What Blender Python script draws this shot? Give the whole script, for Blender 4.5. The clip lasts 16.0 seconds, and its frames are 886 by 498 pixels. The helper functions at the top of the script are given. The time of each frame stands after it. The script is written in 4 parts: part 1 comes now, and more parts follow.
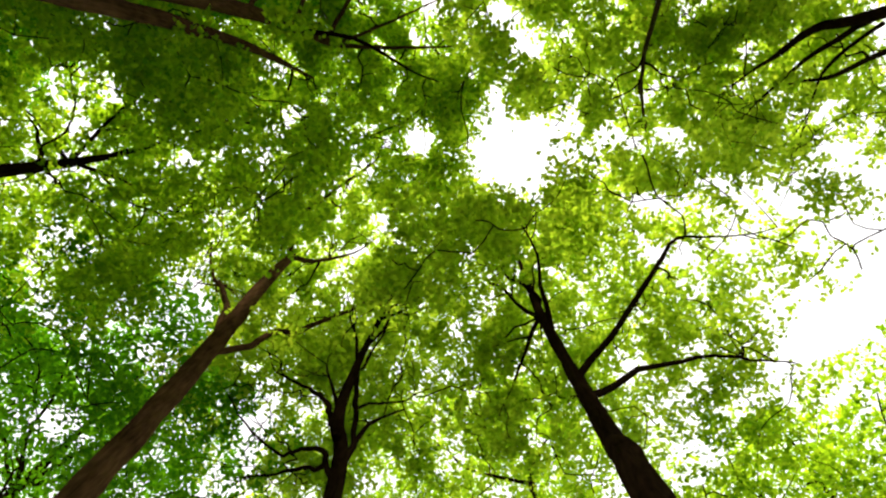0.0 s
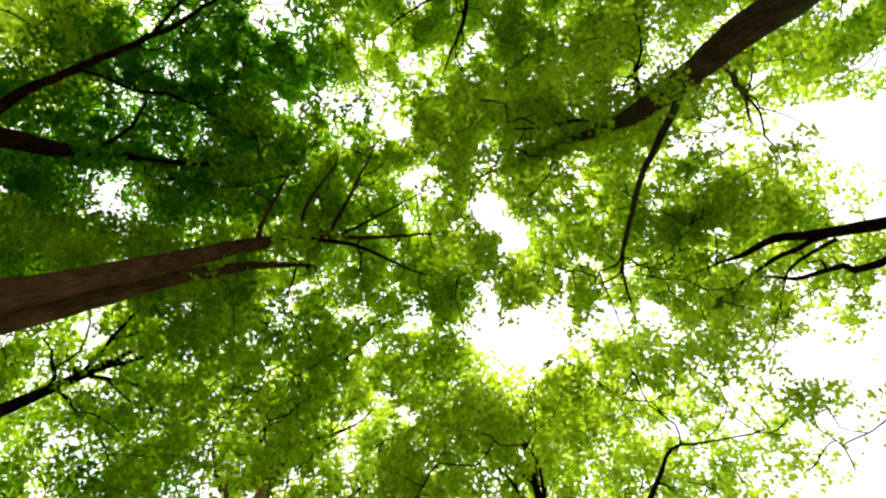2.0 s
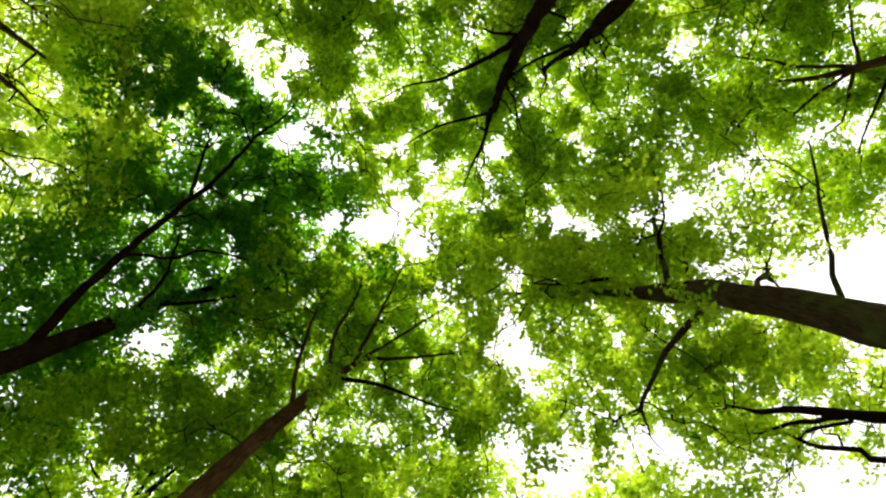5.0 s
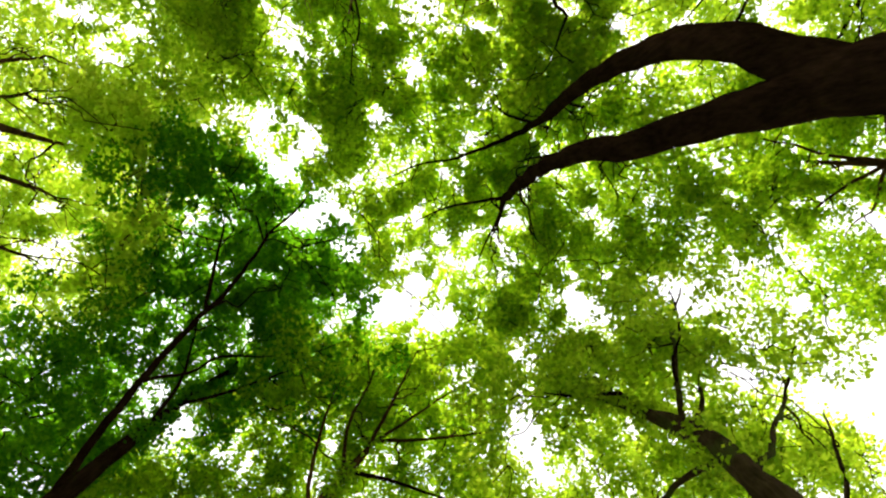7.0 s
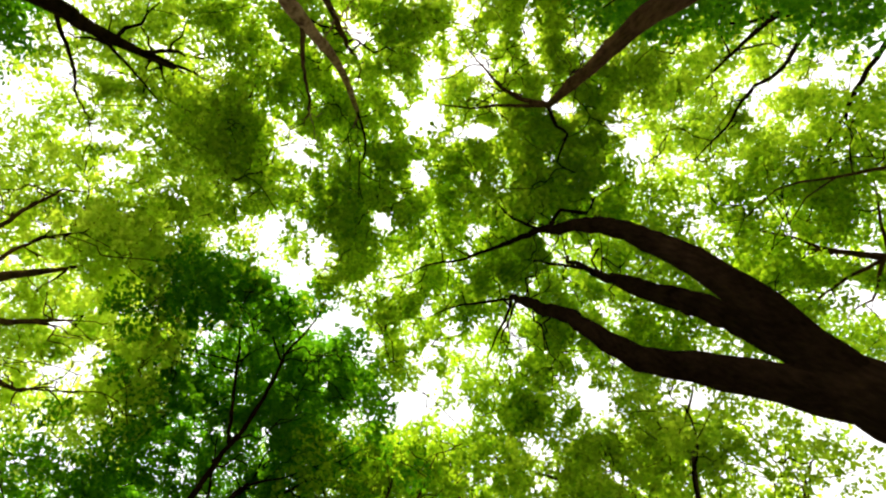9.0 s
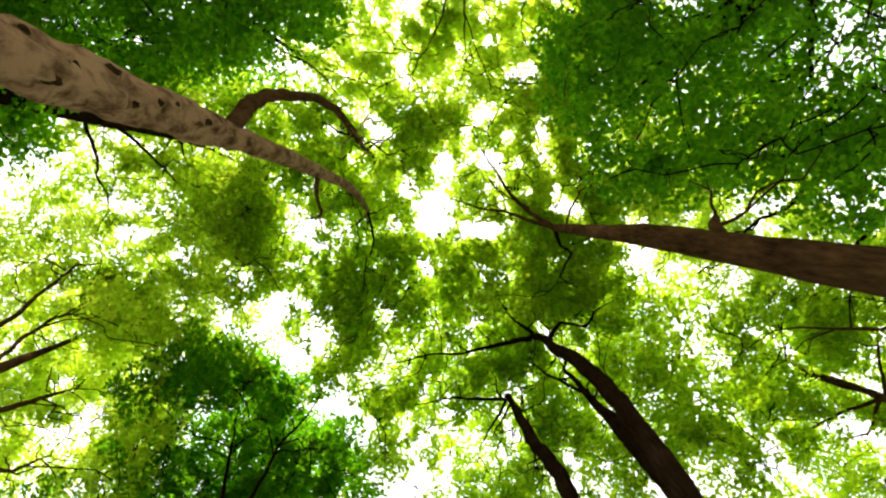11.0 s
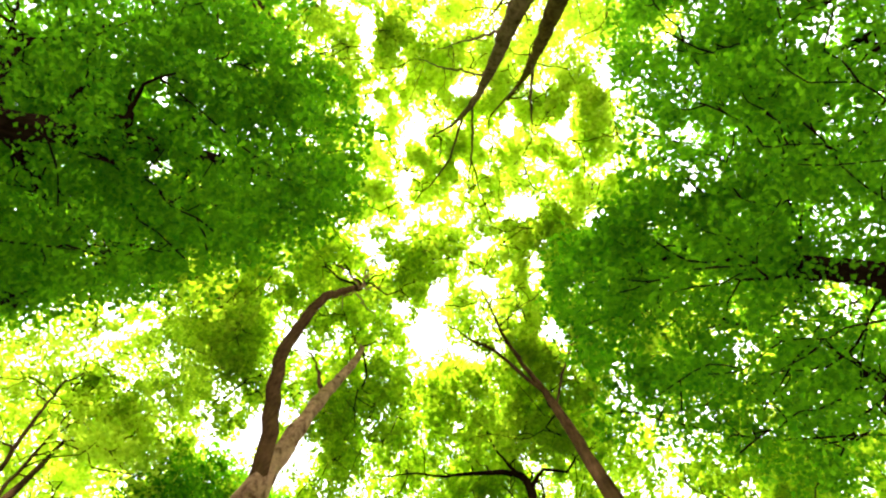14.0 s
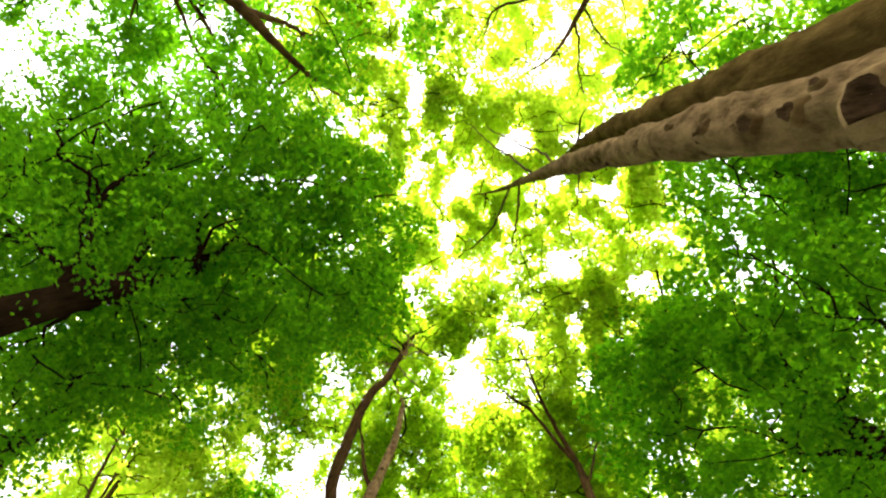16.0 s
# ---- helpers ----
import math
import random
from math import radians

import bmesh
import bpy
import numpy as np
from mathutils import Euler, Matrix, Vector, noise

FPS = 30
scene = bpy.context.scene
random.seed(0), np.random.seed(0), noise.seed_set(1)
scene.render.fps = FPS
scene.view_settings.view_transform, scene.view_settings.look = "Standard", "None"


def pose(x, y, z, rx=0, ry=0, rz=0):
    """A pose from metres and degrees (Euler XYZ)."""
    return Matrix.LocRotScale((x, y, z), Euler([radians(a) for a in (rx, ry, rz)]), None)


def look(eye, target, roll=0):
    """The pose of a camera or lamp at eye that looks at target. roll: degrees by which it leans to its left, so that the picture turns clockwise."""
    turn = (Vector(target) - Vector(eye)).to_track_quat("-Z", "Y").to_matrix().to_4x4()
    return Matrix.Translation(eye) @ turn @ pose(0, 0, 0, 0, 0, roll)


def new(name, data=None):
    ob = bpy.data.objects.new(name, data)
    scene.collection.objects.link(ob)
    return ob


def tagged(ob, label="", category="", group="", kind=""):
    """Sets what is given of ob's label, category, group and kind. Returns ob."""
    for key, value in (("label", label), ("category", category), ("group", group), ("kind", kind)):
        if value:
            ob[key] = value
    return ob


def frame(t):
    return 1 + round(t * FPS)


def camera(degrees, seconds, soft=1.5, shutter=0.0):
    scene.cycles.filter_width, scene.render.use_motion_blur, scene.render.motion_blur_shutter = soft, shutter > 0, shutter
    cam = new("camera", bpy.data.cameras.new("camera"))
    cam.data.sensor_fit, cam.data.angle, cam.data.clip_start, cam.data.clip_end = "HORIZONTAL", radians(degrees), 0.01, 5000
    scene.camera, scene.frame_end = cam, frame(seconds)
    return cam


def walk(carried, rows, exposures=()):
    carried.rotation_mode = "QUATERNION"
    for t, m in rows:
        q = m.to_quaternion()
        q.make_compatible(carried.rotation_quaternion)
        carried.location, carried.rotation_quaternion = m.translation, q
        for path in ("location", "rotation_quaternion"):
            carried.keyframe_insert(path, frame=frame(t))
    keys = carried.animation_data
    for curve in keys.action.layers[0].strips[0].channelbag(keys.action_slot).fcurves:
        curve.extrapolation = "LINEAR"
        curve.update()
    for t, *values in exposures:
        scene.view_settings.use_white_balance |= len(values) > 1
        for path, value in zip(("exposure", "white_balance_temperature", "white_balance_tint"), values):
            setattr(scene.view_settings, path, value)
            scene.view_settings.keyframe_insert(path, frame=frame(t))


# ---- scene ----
cam = camera(80.5, 16.0, soft=2.2)
PATH = [
    (0, (-0.173, -0.022, 1.641), (-0.249, 0.409, 3.592), 9.4),
    (0.5, (-0.084, -0.6, 1.624), (-0.196, -0.271, 3.593), 17.5),
    (1, (-0.167, -1.227, 1.514), (-0.241, -1.052, 3.505), 19.9),
    (1.5, (-0.211, -1.924, 1.455), (-0.297, -1.785, 3.448), 29.3),
    (2, (-0.15, -2.538, 1.447), (-0.195, -2.431, 3.444), 19.4),
    (2.5, (-0.12, -3.118, 1.474), (-0.163, -2.985, 3.47), 15.4),
    (3, (-0.265, -3.774, 1.434), (-0.321, -3.62, 3.427), 17.5),
    (3.5, (-0.338, -4.538, 1.359), (-0.409, -4.373, 3.351), 21.1),
    (4, (-0.449, -5.136, 1.347), (-0.526, -4.958, 3.337), 22.1),
    (4.5, (-0.487, -5.74, 1.312), (-0.548, -5.59, 3.306), 19.6),
    (4.7, (-0.456, -5.943, 1.31), (-0.517, -5.793, 3.304), 18.7),
    (6.8, (-0.124, -9.137, 1.59), (-0.275, -8.922, 3.573), 31.9),
    (7, (-0.052, -9.3, 1.668), (-0.199, -9.069, 3.649), 29.1),
    (7.5, (-0.189, -9.853, 1.652), (-0.343, -9.645, 3.635), 32.9),
    (8, (-0.165, -10.473, 1.671), (-0.287, -10.247, 3.655), 22.7),
    (8.5, (-0.282, -11.037, 1.59), (-0.412, -10.873, 3.579), 32.6),
    (9, (-0.283, -11.725, 1.627), (-0.405, -11.563, 3.616), 30.7),
    (9.2, (-0.059, -11.842, 1.678), (-0.196, -11.675, 3.667), 33.3),
    (11.3, (0.01, -14.448, 1.595), (-0.134, -14.347, 3.588), 52.9),
    (11.5, (-0.064, -14.704, 1.609), (-0.203, -14.586, 3.601), 47.6),
    (12, (-0.045, -15.406, 1.707), (-0.207, -15.255, 3.695), 46.3),
    (12.5, (-0.115, -16.113, 1.754), (-0.264, -15.991, 3.745), 49.4),
    (13, (-0.179, -16.818, 1.737), (-0.301, -16.649, 3.726), 35.9),
    (13.5, (-0.369, -17.506, 1.673), (-0.504, -17.339, 3.662), 40.6),
    (14, (-0.527, -18.082, 1.581), (-0.576, -17.943, 3.575), 21.2),
    (14.5, (-0.657, -18.767, 1.531), (-0.749, -18.6, 3.522), 32.3),
    (15, (-0.724, -19.429, 1.464), (-0.855, -19.274, 3.453), 44.4),
    (15.5, (-0.786, -20.083, 1.511), (-0.942, -19.862, 3.493), 39.9),
    (16, (-0.824, -20.777, 1.529), (-1.004, -20.501, 3.502), 37.0),
]
EXPOSURES = [(0, 0.5), (2, 0.57), (4.7, 0.6), (7, 0.8), (7.8, 0.68), (9, 0.62), (11.5, 1.12), (12.5, 1.46), (13.5, 1.82), (14.5, 2.04), (15.5, 1.86), (16, 1.7)]
walk(cam, [(t, look(eye, target, roll)) for t, eye, target, roll in PATH], EXPOSURES)

# ---- world, sun and exposure ----
world = bpy.data.worlds.new("overcast_sky")
scene.world = world
world.use_nodes = True
wn, wl = world.node_tree.nodes, world.node_tree.links
sky = wn.new("ShaderNodeTexSky")
sky.sky_type = "NISHITA"
sky.sun_disc = False
sky.sun_elevation = radians(52)
sky.sun_rotation = radians(200)
sky.dust_density = 4.0
veil = wn.new("ShaderNodeMix")
veil.data_type = "RGBA"
veil.inputs["Factor"].default_value = 0.8
veil.inputs["B"].default_value = (9.6, 9.3, 9.0, 1)
wl.new(sky.outputs["Color"], veil.inputs["A"])
background = wn["Background"]
background.inputs["Strength"].default_value = 0.15
wl.new(veil.outputs["Result"], background.inputs["Color"])

sun = new("sun", bpy.data.lights.new("sun", "SUN"))
sun.data.energy = 4.5
sun.data.angle = radians(3)
sun.data.color = (1.0, 0.93, 0.8)
sun.matrix_world = look((-8, -24, 40), (-1, -8, 8))


# ---- materials ----
def material(name):
    m = bpy.data.materials.new(name)
    m.use_nodes = True
    m.node_tree.nodes.clear()
    return m, m.node_tree.nodes, m.node_tree.links


def ramp(nodes, stops):
    r = nodes.new("ShaderNodeValToRGB")
    while len(r.color_ramp.elements) < len(stops):
        r.color_ramp.elements.new(0.5)
    for e, (at, c) in zip(r.color_ramp.elements, stops):
        e.position, e.color = at, (*c, 1)
    return r


def leaf_material(name, deep, fresh, through_deep, through_fresh):
    """A thin leaf: a waxy reflecting face and light that passes through, varied from leaf to leaf."""
    m, n, l = material(name)
    out = n.new("ShaderNodeOutputMaterial")
    geo = n.new("ShaderNodeNewGeometry")
    noise_tex = n.new("ShaderNodeTexNoise")
    noise_tex.inputs["Scale"].default_value = 0.45
    noise_tex.inputs["Detail"].default_value = 3
    coord = n.new("ShaderNodeTexCoord")
    l.new(coord.outputs["Object"], noise_tex.inputs["Vector"])
    blend = n.new("ShaderNodeMath")
    blend.operation = "MULTIPLY_ADD"
    blend.inputs[1].default_value = 0.6
    l.new(geo.outputs["Random Per Island"], blend.inputs[0])
    patch = n.new("ShaderNodeMath")
    patch.operation = "MULTIPLY"
    patch.inputs[1].default_value = 0.45
    l.new(noise_tex.outputs["Fac"], patch.inputs[0])
    l.new(patch.outputs[0], blend.inputs[2])
    face = ramp(n, [(0.0, deep), (1.0, fresh)])
    passing = ramp(n, [(0.0, through_deep), (1.0, through_fresh)])
    l.new(blend.outputs[0], face.inputs["Fac"])
    l.new(blend.outputs[0], passing.inputs["Fac"])
    diffuse = n.new("ShaderNodeBsdfDiffuse")
    glow = n.new("ShaderNodeBsdfTranslucent")
    gloss = n.new("ShaderNodeBsdfGlossy")
    gloss.inputs["Roughness"].default_value = 0.45
    gloss.inputs["Color"].default_value = (0.45, 0.55, 0.4, 1)
    l.new(face.outputs["Color"], diffuse.inputs["Color"])
    l.new(passing.outputs["Color"], glow.inputs["Color"])
    both = n.new("ShaderNodeAddShader")
    l.new(diffuse.outputs[0], both.inputs[0])
    l.new(glow.outputs[0], both.inputs[1])
    wax = n.new("ShaderNodeMixShader")
    wax.inputs[0].default_value = 0.004
    l.new(both.outputs[0], wax.inputs[1])
    l.new(gloss.outputs[0], wax.inputs[2])
    l.new(wax.outputs[0], out.inputs["Surface"])
    return m


def bark_material(name, dark, light, moss=0.0, grain=(14, 14, 2.2), spread=(0.36, 0.64), blotch=2.3, knots=0.0):
    m, n, l = material(name)
    out = n.new("ShaderNodeOutputMaterial")
    bsdf = n.new("ShaderNodeBsdfPrincipled")
    bsdf.inputs["Roughness"].default_value = 0.9
    bsdf.inputs["Specular IOR Level"].default_value = 0.0
    coord = n.new("ShaderNodeTexCoord")
    stretch = n.new("ShaderNodeMapping")
    stretch.inputs["Scale"].default_value = grain
    l.new(coord.outputs["Object"], stretch.inputs["Vector"])
    furrow = n.new("ShaderNodeTexNoise")
    furrow.inputs["Scale"].default_value = 1.6
    furrow.inputs["Detail"].default_value = 6
    furrow.inputs["Roughness"].default_value = 0.65
    l.new(stretch.outputs[0], furrow.inputs["Vector"])
    stain = n.new("ShaderNodeTexNoise")
    stain.inputs["Scale"].default_value = blotch
    stain.inputs["Detail"].default_value = 6
    l.new(coord.outputs["Object"], stain.inputs["Vector"])
    mixed = n.new("ShaderNodeMath")
    mixed.operation = "MULTIPLY_ADD"
    mixed.inputs[1].default_value = 0.55
    l.new(furrow.outputs["Fac"], mixed.inputs[0])
    half = n.new("ShaderNodeMath")
    half.operation = "MULTIPLY"
    half.inputs[1].default_value = 0.45
    l.new(stain.outputs["Fac"], half.inputs[0])
    l.new(half.outputs[0], mixed.inputs[2])
    tone = ramp(n, [(spread[0], dark), (spread[1], light)])
    l.new(mixed.outputs[0], tone.inputs["Fac"])
    colour = tone.outputs["Color"]
    if moss:
        patch = n.new("ShaderNodeTexNoise")
        patch.inputs["Scale"].default_value = 1.1
        patch.inputs["Detail"].default_value = 5
        l.new(coord.outputs["Object"], patch.inputs["Vector"])
        edge = ramp(n, [(0.52, (0, 0, 0)), (0.66, (moss, moss, moss))])
        l.new(patch.outputs["Fac"], edge.inputs["Fac"])
        over = n.new("ShaderNodeMix")
        over.data_type = "RGBA"
        over.inputs["B"].default_value = (0.07, 0.1, 0.02, 1)
        l.new(edge.outputs["Color"], over.inputs["Factor"])
        l.new(colour, over.inputs["A"])
        colour = over.outputs["Result"]
    if knots:
        spot = n.new("ShaderNodeTexNoise")
        spot.inputs["Scale"].default_value = 5.5
        spot.inputs["Detail"].default_value = 3
        spot.inputs["Roughness"].default_value = 0.7
        l.new(coord.outputs["Object"], spot.inputs["Vector"])
        edge = ramp(n, [(0.6, (0, 0, 0)), (0.7, (knots, knots, knots))])
        l.new(spot.outputs["Fac"], edge.inputs["Fac"])
        over = n.new("ShaderNodeMix")
        over.data_type = "RGBA"
        over.inputs["B"].default_value = (0.035, 0.018, 0.009, 1)
        l.new(edge.outputs["Color"], over.inputs["Factor"])
        l.new(colour, over.inputs["A"])
        colour = over.outputs["Result"]
    l.new(colour, bsdf.inputs["Base Color"])
    bump = n.new("ShaderNodeBump")
    bump.inputs["Strength"].default_value = 0.7
    bump.inputs["Distance"].default_value = 0.03
    l.new(furrow.outputs["Fac"], bump.inputs["Height"])
    l.new(bump.outputs["Normal"], bsdf.inputs["Normal"])
    l.new(bsdf.outputs[0], out.inputs["Surface"])
    return m


def soil_material():
    m, n, l = material("forest_floor")
    out = n.new("ShaderNodeOutputMaterial")
    bsdf = n.new("ShaderNodeBsdfPrincipled")
    bsdf.inputs["Roughness"].default_value = 0.95
    coord = n.new("ShaderNodeTexCoord")
    fine = n.new("ShaderNodeTexNoise")
    fine.inputs["Scale"].default_value = 5
    fine.inputs["Detail"].default_value = 8
    l.new(coord.outputs["Object"], fine.inputs["Vector"])
    tone = ramp(n, [(0.3, (0.04, 0.028, 0.016)), (0.5, (0.09, 0.065, 0.035)), (0.7, (0.15, 0.115, 0.065))])
    l.new(fine.outputs["Fac"], tone.inputs["Fac"])
    l.new(tone.outputs["Color"], bsdf.inputs["Base Color"])
    bump = n.new("ShaderNodeBump")
    bump.inputs["Distance"].default_value = 0.04
    l.new(fine.outputs["Fac"], bump.inputs["Height"])
    l.new(bump.outputs["Normal"], bsdf.inputs["Normal"])
    l.new(bsdf.outputs[0], out.inputs["Surface"])
    return m


LEAF = leaf_material("green_leaf", (0.012, 0.055, 0.004), (0.045, 0.11, 0.008), (0.05, 0.2, 0.003), (0.52, 0.66, 0.016))
LEAF_DEEP = leaf_material("deep_green_leaf", (0.006, 0.04, 0.003), (0.016, 0.07, 0.004), (0.013, 0.125, 0.002), (0.195, 0.43, 0.006))
LEAF_LIGHT = leaf_material("light_green_leaf", (0.03, 0.08, 0.006), (0.07, 0.13, 0.015), (0.25, 0.42, 0.012), (0.66, 0.73, 0.05))
LEAF_WARM = leaf_material("yellowish_green_leaf", (0.02, 0.06, 0.004), (0.055, 0.115, 0.01), (0.11, 0.26, 0.005), (0.56, 0.66, 0.03))
BARK = bark_material("brown_bark", (0.03, 0.016, 0.008), (0.125, 0.066, 0.031))
# near black: the silhouette against the bright sky is put into the colour
BARK_BACKLIT = bark_material("backlit_bark", (0.008, 0.0045, 0.0025), (0.03, 0.017, 0.009))
BARK_PALE = bark_material("pale_bark", (0.075, 0.037, 0.02), (0.36, 0.215, 0.122), grain=(7, 7, 4), spread=(0.38, 0.56), blotch=3.4, knots=0.75)
BARK_MOSSY = bark_material("mossy_bark", (0.02, 0.014, 0.007), (0.08, 0.055, 0.03), moss=0.8)
BARK_WORN = bark_material("worn_bark", (0.036, 0.0224, 0.0096), (0.184, 0.124, 0.064), grain=(7, 7, 4), spread=(0.36, 0.58), blotch=3.0, knots=0.6)
# olive brown for the second stem, with its shade mixed into the colour
BARK_OLIVE_SHADED = bark_material("shaded_olive_bark", (0.03, 0.019, 0.006), (0.115, 0.077, 0.026), grain=(8, 8, 2.5))
SCAR = bark_material("branch_scar", (0.014, 0.008, 0.0045), (0.075, 0.045, 0.025))
SOIL = soil_material()

# ---- ground ----
ground_mesh = bpy.data.meshes.new("ground")
gb = bmesh.new()
bmesh.ops.create_grid(gb, x_segments=60, y_segments=60, size=600)
for v in gb.verts:
    v.co.z = -0.02 + 0.02 * noise.noise(v.co * 0.05)
gb.to_mesh(ground_mesh)
gb.free()
ground_mesh.materials.append(SOIL)
tagged(new("ground", ground_mesh), "brown earth forest floor under the trees", "ground", kind="structure")


# ---- tree building ----
def part(name, mesh, mat, parent, label="", kind=""):
    mesh.materials.append(mat)
    ob = new(name, mesh)
    ob.parent = parent
    return tagged(ob, label, kind=kind)


def spline(nodes, step):
    """Points (x, y, z, radius) along a smooth line through a few nodes."""
    p = np.array(nodes, float)
    p = np.vstack([2 * p[0] - p[1], p, 2 * p[-1] - p[-2]])
    rows = []
    for i in range(1, len(p) - 2):
        count = max(2, int(np.linalg.norm(p[i + 1, :3] - p[i, :3]) / step))
        u = np.arange(count)[:, None] / count
        a, b, c, d = p[i - 1], p[i], p[i + 1], p[i + 2]
        rows.append(0.5 * (2 * b + (c - a) * u + (2 * a - 5 * b + 4 * c - d) * u**2 + (3 * b - a - 3 * c + d) * u**3))
    rows.append(p[-2:-1])
    line = np.vstack(rows)
    line[:, 3] = np.maximum(line[:, 3], 0.004)
    return line


def tube(lines, sides, rough=0.0, seed=0.0):
    """One mesh of tapered round lines, each an array of (x, y, z, radius)."""
    verts, faces, start = [], [], 0
    for line in lines:
        line = np.asarray(line, float)
        n = len(line)
        way = np.gradient(line[:, :3], axis=0)
        way /= np.linalg.norm(way, axis=1)[:, None] + 1e-9
        ref = np.array([0.31, 0.95, 0.05]) if abs(way[0] @ np.array([0.31, 0.95, 0.05])) < 0.8 else np.array([0.9, -0.1, 0.4])
        side = np.cross(way, ref)
        side /= np.linalg.norm(side, axis=1)[:, None] + 1e-9
        other = np.cross(way, side)
        for i in range(n):
            for k in range(sides):
                a = 2 * math.pi * k / sides
                r = line[i, 3]
                if rough:
                    q = Vector((math.cos(a) * 1.3 + seed, math.sin(a) * 1.3, 0.0)) + Vector(line[i, :3]) * 1.7
                    r *= 1 + rough * noise.noise(q) + 0.5 * rough * noise.noise(q * 3.1) + 0.3 * rough * noise.noise(q * 7.3)
                verts.append(line[i, :3] + r * (math.cos(a) * side[i] + math.sin(a) * other[i]))
        for i in range(n - 1):
            for k in range(sides):
                a, b = start + i * sides + k, start + i * sides + (k + 1) % sides
                faces.append((a, b, b + sides, a + sides))
        start += n * sides
    mesh = bpy.data.meshes.new("tube")
    mesh.from_pydata([tuple(v) for v in verts], [], faces)
    mesh.shade_smooth()
    return mesh


def wander(a, b, ra, rb, rng, bend=0.16, count=5):
    """A crooked tapering line from a to b."""
    a, b = np.asarray(a, float), np.asarray(b, float)
    span = np.linalg.norm(b - a) + 1e-6
    u = np.linspace(0, 1, count)[:, None]
    line = a + (b - a) * u
    line[:, 2] += np.sin(u[:, 0] * math.pi) * span * rng.uniform(-0.02, 0.1)
    line[1:-1] += rng.normal(0, bend * span / count, (count - 2, 3))
    return np.hstack([line, ra + (rb - ra) * u])


def leaf_mesh(centres, lengths, rng, flat=0.55):
    """Folded four-cornered leaves about the given points."""
    n = len(centres)
    turn = rng.uniform(0, 2 * math.pi, n)
    along = np.stack([np.cos(turn), np.sin(turn), rng.normal(-0.15, 0.35, n)], 1)
    along /= np.linalg.norm(along, axis=1)[:, None]
    up = np.stack([rng.normal(0, flat, n), rng.normal(0, flat, n), np.ones(n)], 1)
    side = np.cross(up, along)
    side /= np.linalg.norm(side, axis=1)[:, None]
    up = np.cross(along, side)
    half, wide = lengths[:, None] * 0.5, lengths[:, None] * rng.uniform(0.28, 0.4, (n, 1))
    fold = up * wide * 0.35
    v = np.empty((n, 4, 3), np.float32)
    v[:, 0] = centres - along * half
    v[:, 1] = centres + side * wide + fold - along * half * 0.15
    v[:, 2] = centres + along * half
    v[:, 3] = centres - side * wide + fold - along * half * 0.15
    mesh = bpy.data.meshes.new("leaves")
    mesh.vertices.add(4 * n)
    mesh.vertices.foreach_set("co", v.ravel())
    mesh.loops.add(4 * n)
    mesh.loops.foreach_set("vertex_index", np.arange(4 * n, dtype=np.int32))
    mesh.polygons.add(n)
    mesh.polygons.foreach_set("loop_start", np.arange(0, 4 * n, 4, dtype=np.int32))
    mesh.update(calc_edges=True)
    return mesh


def lattice(p, scale, seed):
    """Smooth noise from 0 to 1 at many points."""
    q = np.asarray(p, float) * scale + 101.3 * seed
    cell = np.floor(q).astype(np.int64)
    f = q - cell
    f = f * f * (3 - 2 * f)
    total = np.zeros(len(q))
    for dx in (0, 1):
        for dy in (0, 1):
            for dz in (0, 1):
                h = (cell[:, 0] + dx) * 73856093 ^ (cell[:, 1] + dy) * 19349663 ^ (cell[:, 2] + dz) * 83492791
                h = (h ^ (h >> 13)) * 1274126177
                value = ((h ^ (h >> 16)) & 0xFFFF) / 65535.0
                w = (f[:, 0] if dx else 1 - f[:, 0]) * (f[:, 1] if dy else 1 - f[:, 1]) * (f[:, 2] if dz else 1 - f[:, 2])
                total += w * value
    return total


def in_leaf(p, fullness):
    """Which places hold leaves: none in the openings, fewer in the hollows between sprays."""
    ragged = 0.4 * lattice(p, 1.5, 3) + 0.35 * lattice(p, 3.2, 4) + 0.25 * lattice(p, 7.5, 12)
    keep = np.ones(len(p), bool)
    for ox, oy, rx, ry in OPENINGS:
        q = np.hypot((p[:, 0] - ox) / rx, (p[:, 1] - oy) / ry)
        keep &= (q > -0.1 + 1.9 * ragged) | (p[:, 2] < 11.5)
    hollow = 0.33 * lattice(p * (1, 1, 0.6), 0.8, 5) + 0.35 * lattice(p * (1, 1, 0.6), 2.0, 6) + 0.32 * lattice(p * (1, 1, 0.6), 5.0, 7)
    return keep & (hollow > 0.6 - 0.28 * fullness)


